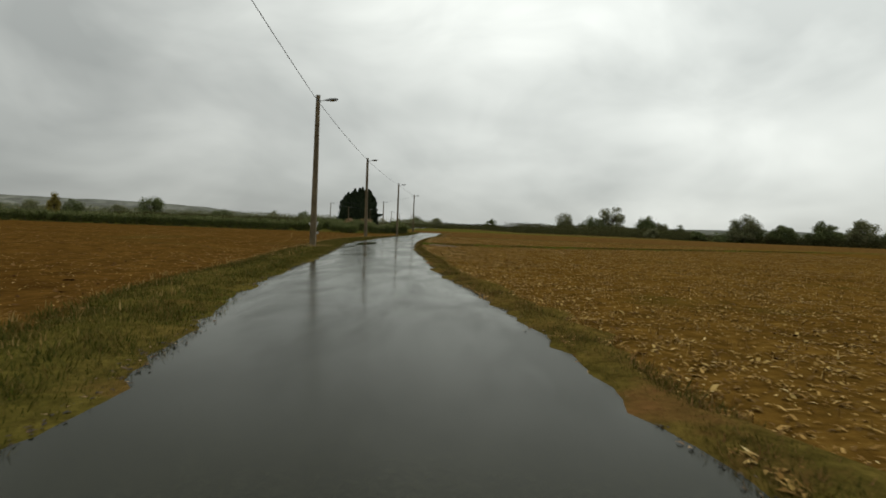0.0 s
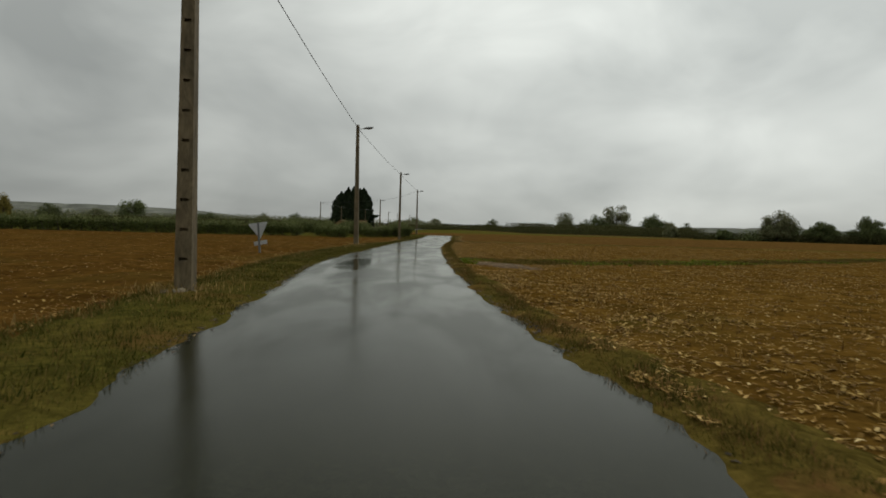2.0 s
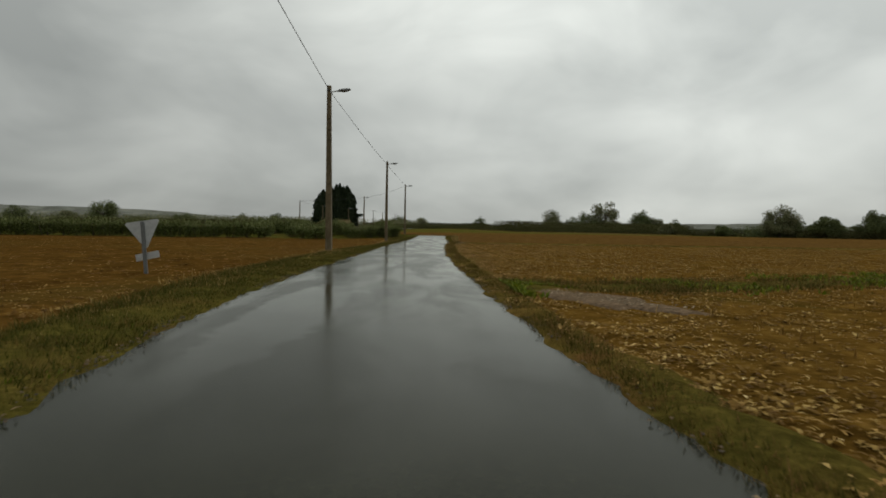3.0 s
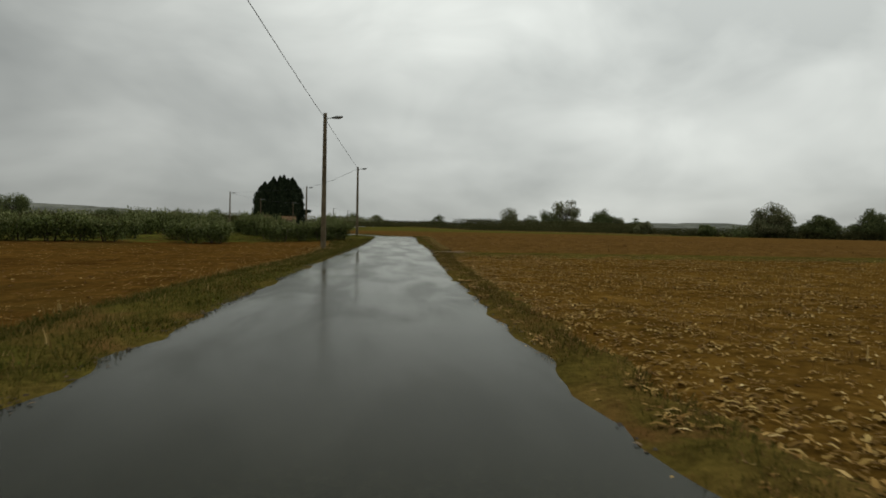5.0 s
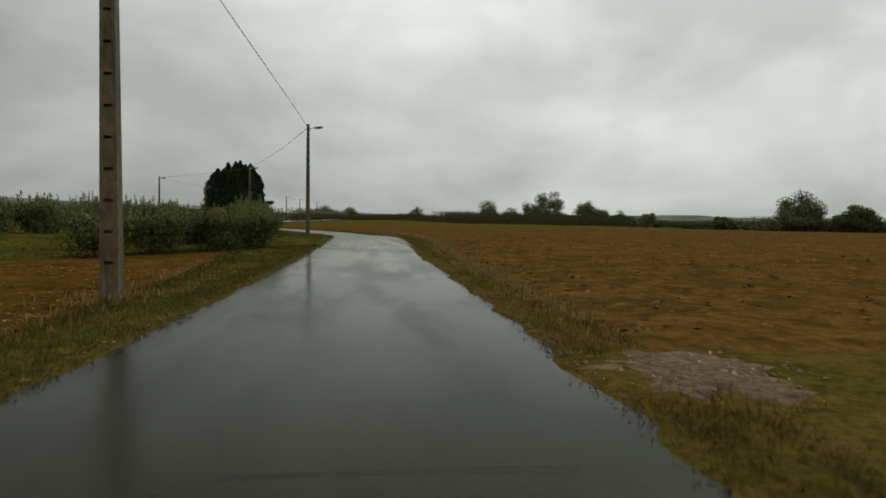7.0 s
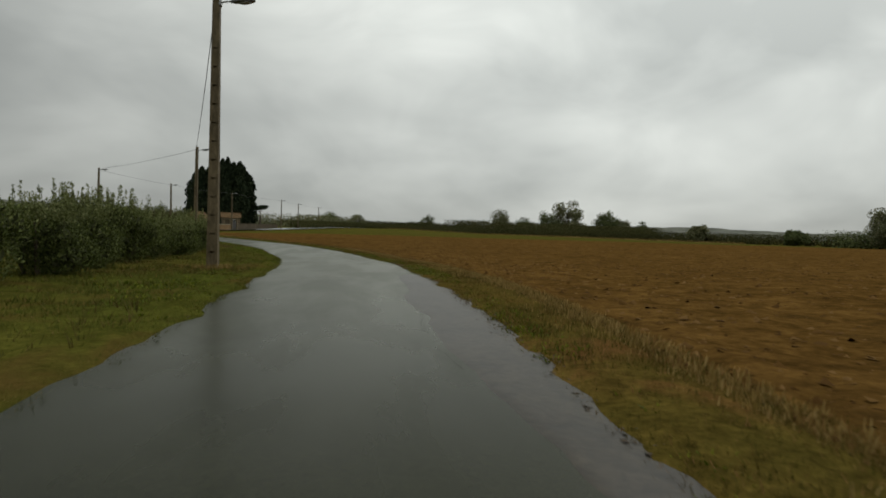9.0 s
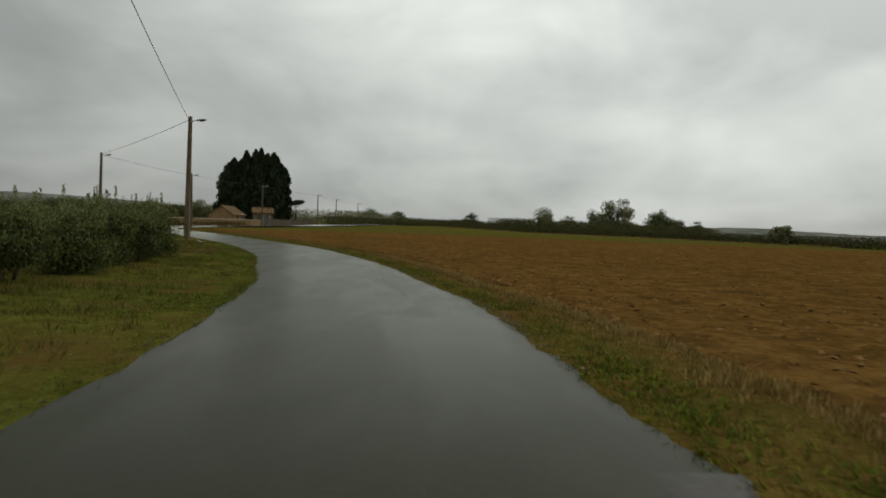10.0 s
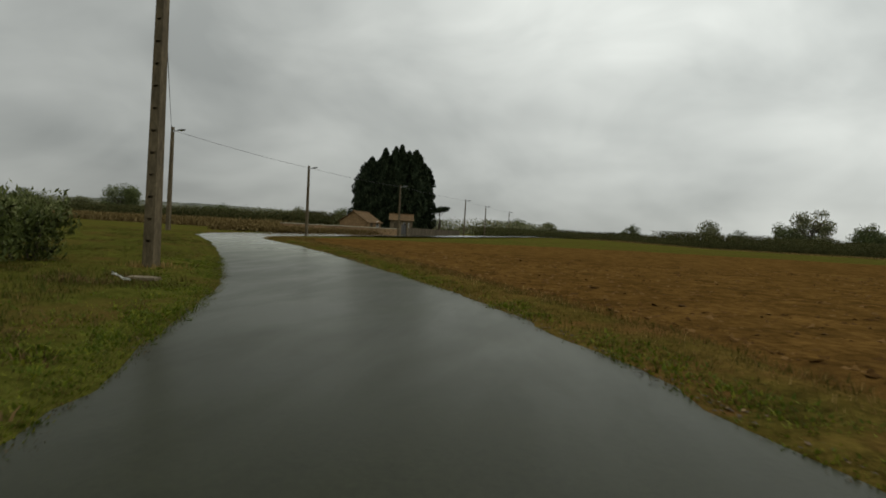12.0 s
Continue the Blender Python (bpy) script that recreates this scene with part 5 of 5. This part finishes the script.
for _ in range(20000):
    y = gen.uniform(-12, 92)
    x = outer(-1, min(y, 94)) - 32 * gen.random() ** 1.8
    if y > hedge_front(x) - 1 or hilly(x, y, 0.45, 25.0) + 0.5 * hilly(x, y, 1.5, 3.0) < gen.uniform(-0.6, 0.6):
        continue
    rows.append((x, y, 0.055 + rough(x, y, 0.05, 6.0) + ground_z(x, y) + ditch(x, y), gen.uniform(0.4, 1.3)))
scatter("crop_residue", rows, RESIDUE, "brown shredded stalks on the reddish soil", "straw", 0.065, 0.021, gen, lie=0.34, per=3)
# short upright stalks left by the harvest, in rows
rows = []
for k in range(40):
    off = 0.6 + k * 0.75
    for _ in range(int(900 / (1 + 0.25 * k))):
        y = gen.uniform(-12, 73)
        x = outer(1, y) * 0.15 + 0.85 * sample(y, [(-12, 2.2), (30, 0.2), (73, 0.3)]) + off + gen.normal() * 0.06
        if x > outer(1, y) + 0.1 and not on_gravel(x, y) and on_track(x, y) > 0.9:
            rows.append((x, y, 0.03 + ground_z(x, y), gen.uniform(0.5, 1.2)))
scatter("maize_stubble", rows, STRAW, "short cut maize stalks standing in rows", "stubble", 0.11, 0.014, gen, per=1, bend=0.25)


def clods(name, rows, label):
    q = np.array(rows, float)
    n = len(q)
    base = np.array([[1, 0, 0], [0, 1, 0], [-1, 0, 0], [0, -1, 0], [0.15, 0.1, 0.5]], float)
    v = base[None] * q[:, 3][:, None, None] * (0.6 + 0.8 * gen.random((n, 5, 1))) + 0.25 * q[:, 3][:, None, None] * gen.normal(size=(n, 5, 3))
    a = gen.random(n) * math.tau
    ca, sa = np.cos(a)[:, None], np.sin(a)[:, None]
    v = np.stack([v[..., 0] * ca - v[..., 1] * sa, v[..., 0] * sa + v[..., 1] * ca, v[..., 2]], -1) + q[:, None, :3]
    k = np.arange(n)[:, None] * 5
    f = np.concatenate([k + [[0, 1, 4]], k + [[1, 2, 4]], k + [[2, 3, 4]], k + [[3, 0, 4]]], 1).reshape(-1, 3)
    return tagged(new(name, tri_mesh(name, v, f, CLOD)), label, "soil", kind="stuff")


rows = []
for _ in range(44000):
    y = gen.uniform(79.5, 165)
    x = outer(1, y) + 45 * gen.random() ** 1.9 + 0.1
    rows.append((x, y, 0.05 + rough(x, y, 0.055, 8.0) + ground_z(x, y), 0.012 + 0.065 * gen.random() ** 2.6))
for _ in range(15000):
    y = gen.uniform(-12, 90)
    x = outer(-1, min(y, 94)) - 34 * gen.random() ** 1.8 - 0.1
    if y < hedge_front(x) - 1:
        rows.append((x, y, 0.05 + rough(x, y, 0.05, 6.0) + ground_z(x, y) + ditch(x, y), 0.012 + 0.045 * gen.random() ** 2.5))
clods("soil_clods", rows, "crumbly wet red-brown clods on the ploughed soil")

# gravel washed out of the field entrances: muddy pale ground and loose stones
PEBBLE = island_mat("pale_stones", [(0.0, (0.09, 0.065, 0.038)), (0.6, (0.16, 0.125, 0.08)), (1.0, (0.36, 0.29, 0.20))], 0.9, 0.03)


def gravel(cx, cy, w, d, turn, seed, stones):
    verts, faces, n = [(cx, cy, 0.100)], [], 40
    for ring, z in ((0.5, 0.094), (0.78, 0.082), (0.93, 0.055), (1.0, -0.03)):
        for k in range(n):
            a = k * math.tau / n
            r = ring * (1 + 0.5 * hilly(math.cos(a) * 1.6, math.sin(a) * 1.6, 1.0, seed) + 0.5 * hilly(math.cos(a) * 5, math.sin(a) * 5, 1.0, seed + 3))
            x0, y0 = w * r * math.cos(a), d * r * math.sin(a)
            x, y = cx + x0 * math.cos(turn) - y0 * math.sin(turn), cy + x0 * math.sin(turn) + y0 * math.cos(turn)
            verts.append((x, y, z + 0.02 * hilly(x, y, 1.7, seed)))
    faces += [(0, 1 + k, 1 + (k + 1) % n) for k in range(n)]
    for g in range(3):
        faces += [(1 + g * n + k, 1 + (g + 1) * n + k, 1 + (g + 1) * n + (k + 1) % n, 1 + g * n + (k + 1) % n) for k in range(n)]
    tagged(new("gravel_patch", mesh_of("gravel_patch", verts, faces, GRAVEL, True)), "muddy washed-out gravel at a field entrance", "gravel", "field entrances", kind="structure")
    rows = []
    for _ in range(stones):
        x0, y0 = gen.normal() * w * 0.42, gen.normal() * d * 0.42
        x, y = cx + x0 * math.cos(turn) - y0 * math.sin(turn), cy + x0 * math.sin(turn) + y0 * math.cos(turn)
        rows.append((x, y, 0.09, 0.006 + 0.022 * gen.random() ** 2.5))
    return rows


stones = gravel(0.5, 77.9, 0.8, 0.75, 0.15, 3.0, 520) + gravel(0.25, 38.9, 1.75, 0.6, -1.05, 7.0, 1100)
q = clods("loose_stones", stones, "pale loose stones on the muddy gravel")
q["category"] = "stones"
q.data.materials[0] = PEBBLE


# ---- repairs and cracks in the lane, small litter ----
def lane_z(x, y):
    i = int(np.argmin(abs(LANE_Y - y)))
    l, r = LANE[i]
    u = min(1, max(0, (Vector((x, y, 0)) - l).dot((r - l).normalized()) / (r - l).length))
    return 0.035 + 0.03 * (1 - (2 * u - 1) ** 2)


TAR = two_scale("dark_patch_asphalt", [(0.3, (0.014, 0.014, 0.013)), (0.7, (0.030, 0.030, 0.028))],
                [(0.3, (0.012, 0.012, 0.011)), (0.7, (0.036, 0.035, 0.032))], 1.5, 40.0, 0.9, 0.0, 0.004)


def crack(points, width, label, wander=1.0, lift=0.007):
    line = smooth_line(points, 0.12)
    verts, faces = [], []
    for i, q in enumerate(line):
        d = (line[min(i + 1, len(line) - 1)] - line[max(i - 1, 0)]).normalized()
        side = Vector((-d.y, d.x, 0)) * width * (0.6 + 0.7 * abs(hilly(i, 0, 0.23, 3.0)))
        q = q + Vector((-d.y, d.x, 0)) * wander * (0.07 * hilly(i, 1, 0.31, 8.0) + 0.16 * hilly(i, 1, 0.11, 5.0))
        for s in (-1, 1):
            p = q + side * s
            verts.append((p.x, p.y, lane_z(p.x, p.y) + lift))
    for i in range(len(line) - 1):
        faces.append((2 * i, 2 * i + 1, 2 * i + 3, 2 * i + 2))
    return tagged(new("road_crack", mesh_of("road_crack", verts, faces, TAR)), label, "crack", "cracks in the lane", kind="structure")


crack([(-1.1, 121.6), (-1.25, 122.9), (-1.55, 124.7), (-1.7, 126.0)], 0.004, "winding dark crack along the asphalt lane")
for y0, y1 in ((12, 21), (60, 71)):
    seam_line = [(l.x + 0.30 + 0.12 * hilly(l.y, 0, 0.3, 7.0), l.y) for l, r in LANE if y0 < l.y < y1][::6]
    crack(seam_line, 0.0025, "faint dark seam along the lane's left edge", 0.4)
crack([(-2.9, 76.45), (-2.3, 76.42), (-1.7, 76.4), (-1.2, 76.35)], 0.0035, "dark joint across the asphalt lane", 0.15)


# the broken right-hand edge of the lane, stained brown by run-off, behind a long crack
WORN = two_scale("stained_asphalt", [(0.3, (0.02108, 0.01798, 0.0124)), (0.7, (0.0434, 0.03534, 0.02356))],
                 [(0.3, (0.01364, 0.01178, 0.00806)), (0.7, (0.0527, 0.04278, 0.02852))], 1.1, 9.0, 0.32, 0.09, 0.004)
line = [(0.36, 96.0), (0.12, 98.0), (-0.18, 100.5), (-0.42, 103.0), (-0.43, 103.9), (-0.42, 104.3), (-0.34, 104.85), (-0.44, 105.6), (-0.55, 107.0), (-0.27, 108.7), (-0.25, 111.4), (0.05, 113.0)]
verts, seam = [], []
for q in smooth_line(line, 0.15):
    w = 0.05 * hilly(q.y, 0, 2.5, 4.0) + 0.04 * hilly(q.y, 0, 6.0, 8.0)
    seam.append((q.x + w, q.y))
    end = sample(q.y, [(b.y, b.x) for a, b in LANE if 93 < b.y < 120]) + 0.12
    for u, lift in ((0, -0.012), (0.10, 0.002), (0.25, 0.007), (0.6, 0.008), (1.0, 0.008)):
        x = q.x + w + (end - q.x - w) * u
        verts.append((x, q.y, lane_z(x, q.y) + lift))
faces = [(5 * i + k, 5 * i + k + 1, 5 * i + k + 6, 5 * i + k + 5) for i in range(len(verts) // 5 - 1) for k in range(4)]
tagged(new("road_worn_edge", mesh_of("road_worn_edge", verts, faces, WORN, True)), "worn brown-stained strip of old asphalt at the lane edge", "road edge", kind="structure")
for y0, y1 in ((102.0, 102.9), (103.5, 105.2), (106.4, 107.4)):
    crack([q for q in seam if y0 < q[1] < y1], 0.0016, "wandering crack along the worn lane edge", 0.0, 0.008)


# sodden leaves and bits of soil washed along the lane's edges
rows = []
for side, y0, y1, n in ((-1, -12, 97, 2600), (1, -12, 165, 4200), (-1, 104, 150, 300)):
    for _ in range(n):
        i = int(gen.integers(np.searchsorted(LANE_Y, y0), np.searchsorted(LANE_Y, y1)))
        l, r = LANE[i]
        if hilly(l.y, side, 0.45, 33.0) < gen.uniform(-0.35, 0.4):
            continue
        inward = (l - r).normalized() * side
        q = (r if side > 0 else l) + inward * (abs(gen.normal()) * 0.08 - 0.12) + Vector((0, gen.uniform(-0.3, 0.3), 0))
        rows.append((q.x, q.y, lane_z(q.x, q.y) + 0.010, gen.uniform(0.5, 1.3)))
rows2 = [(x, y, z, k) for x, y, z, k in verge_spots(1, 52, 74, 1500, -0.35, 0.15, 1.0)]
scatter("edge_straw", rows2, RESIDUE, "brown maize leaves trodden along the lane edge", "straw", 0.09, 0.028, gen, lie=0.3, per=1)
scatter("edge_litter", rows, SODDEN, "sodden brown leaves and soil crumbs along the lane edge", "litter", 0.038, 0.026, gen, lie=0.2, per=2)


def bent_sheet(name, m, size, mat, label, category, seed):
    bm = bmesh.new()
    n = 6
    vs = [[bm.verts.new(((i / n - 0.5) * size[0], (j / n - 0.5) * size[1], size[2] * (0.5 + 0.5 * hilly(i, j, 0.4, seed)))) for j in range(n + 1)] for i in range(n + 1)]
    for i in range(n):
        for j in range(n):
            bm.faces.new((vs[i][j], vs[i + 1][j], vs[i + 1][j + 1], vs[i][j + 1]))
    got = bmesh.ops.solidify(bm, geom=bm.faces[:], thickness=0.006)
    me = bpy.data.meshes.new(name)
    bm.to_mesh(me)
    bm.free()
    me.materials.append(mat)
    me.shade_smooth()
    ob = tagged(new(name, me), label, category)
    ob.matrix_basis = m
    return ob


bent_sheet("litter", pose(-12.6, 143.5, 0.14, 0, 25, 50), (0.30, 0.12, 0.16), WHITEPAINT, "crumpled white plastic litter in the grass", "litter", 2.0)
bm = bmesh.new()
box(bm, (0.55, 0.28, 0.08), bevel=0.02)
me = bpy.data.meshes.new("concrete_slab")
bm.to_mesh(me)
bm.free()
me.materials.append(RENDERED)
tagged(new("concrete_slab", me), "pale concrete slab lying in the grass", "slab").matrix_basis = pose(-12.75, 144.3, 0.10, 2, 0, 10)


def stone(m, size, seed, label):
    bm = bmesh.new()
    bmesh.ops.create_icosphere(bm, subdivisions=2, radius=0.5)
    for q in bm.verts:
        k = 1 + 0.35 * noise.noise(q.co * 2.2 + Vector((seed, 0, 0))) + 0.12 * noise.noise(q.co * 6 + Vector((0, seed, 0)))
        q.co = Vector((q.co.x * size[0] * k, q.co.y * size[1] * k, q.co.z * size[2] * k))
    me = bpy.data.meshes.new("stone")
    bm.to_mesh(me)
    bm.free()
    me.materials.append(RENDERED)
    ob = tagged(new("stone", me), label, "stone", "stones at the foot of a lamp post")
    ob.matrix_basis = m
    return ob


stone(pose(-6.28, 28.62, 0.09, 8, 0, 20), (0.26, 0.20, 0.15), 3.0, "pale broken stone at the foot of a lamp post")
stone(pose(-6.55, 28.66, 0.08, 0, 10, 70), (0.17, 0.14, 0.10), 9.0, "small pale stone half hidden in dry grass")
stone(pose(-6.12, 28.80, 0.08, 0, 0, 130), (0.13, 0.12, 0.09), 14.0, "small pale stone half hidden in dry grass")


# ---- the lie of the land: everything near the lane follows its crest and dip ----
def land(x, y):
    lane = sample(y, [(q[1], q[0]) for q in RIGHT_EDGE])
    return sample(y, RISE) * sample(abs(x - lane + 2), [(0, 1), (14, 1), (48, 0)])


for ob in list(scene.objects):
    if ob.parent or ob.type not in ("MESH", "EMPTY"):
        continue
    place = ob.matrix_basis.translation
    if place.length > 0.01 or ob.type == "EMPTY":
        ob.matrix_basis = Matrix.Translation((0, 0, land(place.x, place.y))) @ ob.matrix_basis
        continue
    co = np.empty(3 * len(ob.data.vertices), np.float32)
    ob.data.vertices.foreach_get("co", co)
    co = co.reshape(-1, 3)
    near = np.abs(co[:, 0] - np.interp(co[:, 1], [q[1] for q in RIGHT_EDGE], [q[0] for q in RIGHT_EDGE]) + 2)
    co[:, 2] += np.interp(co[:, 1], *zip(*RISE)) * np.interp(near, [0, 14, 48], [1, 1, 0])
    ob.data.vertices.foreach_set("co", co.ravel())
    ob.data.update()
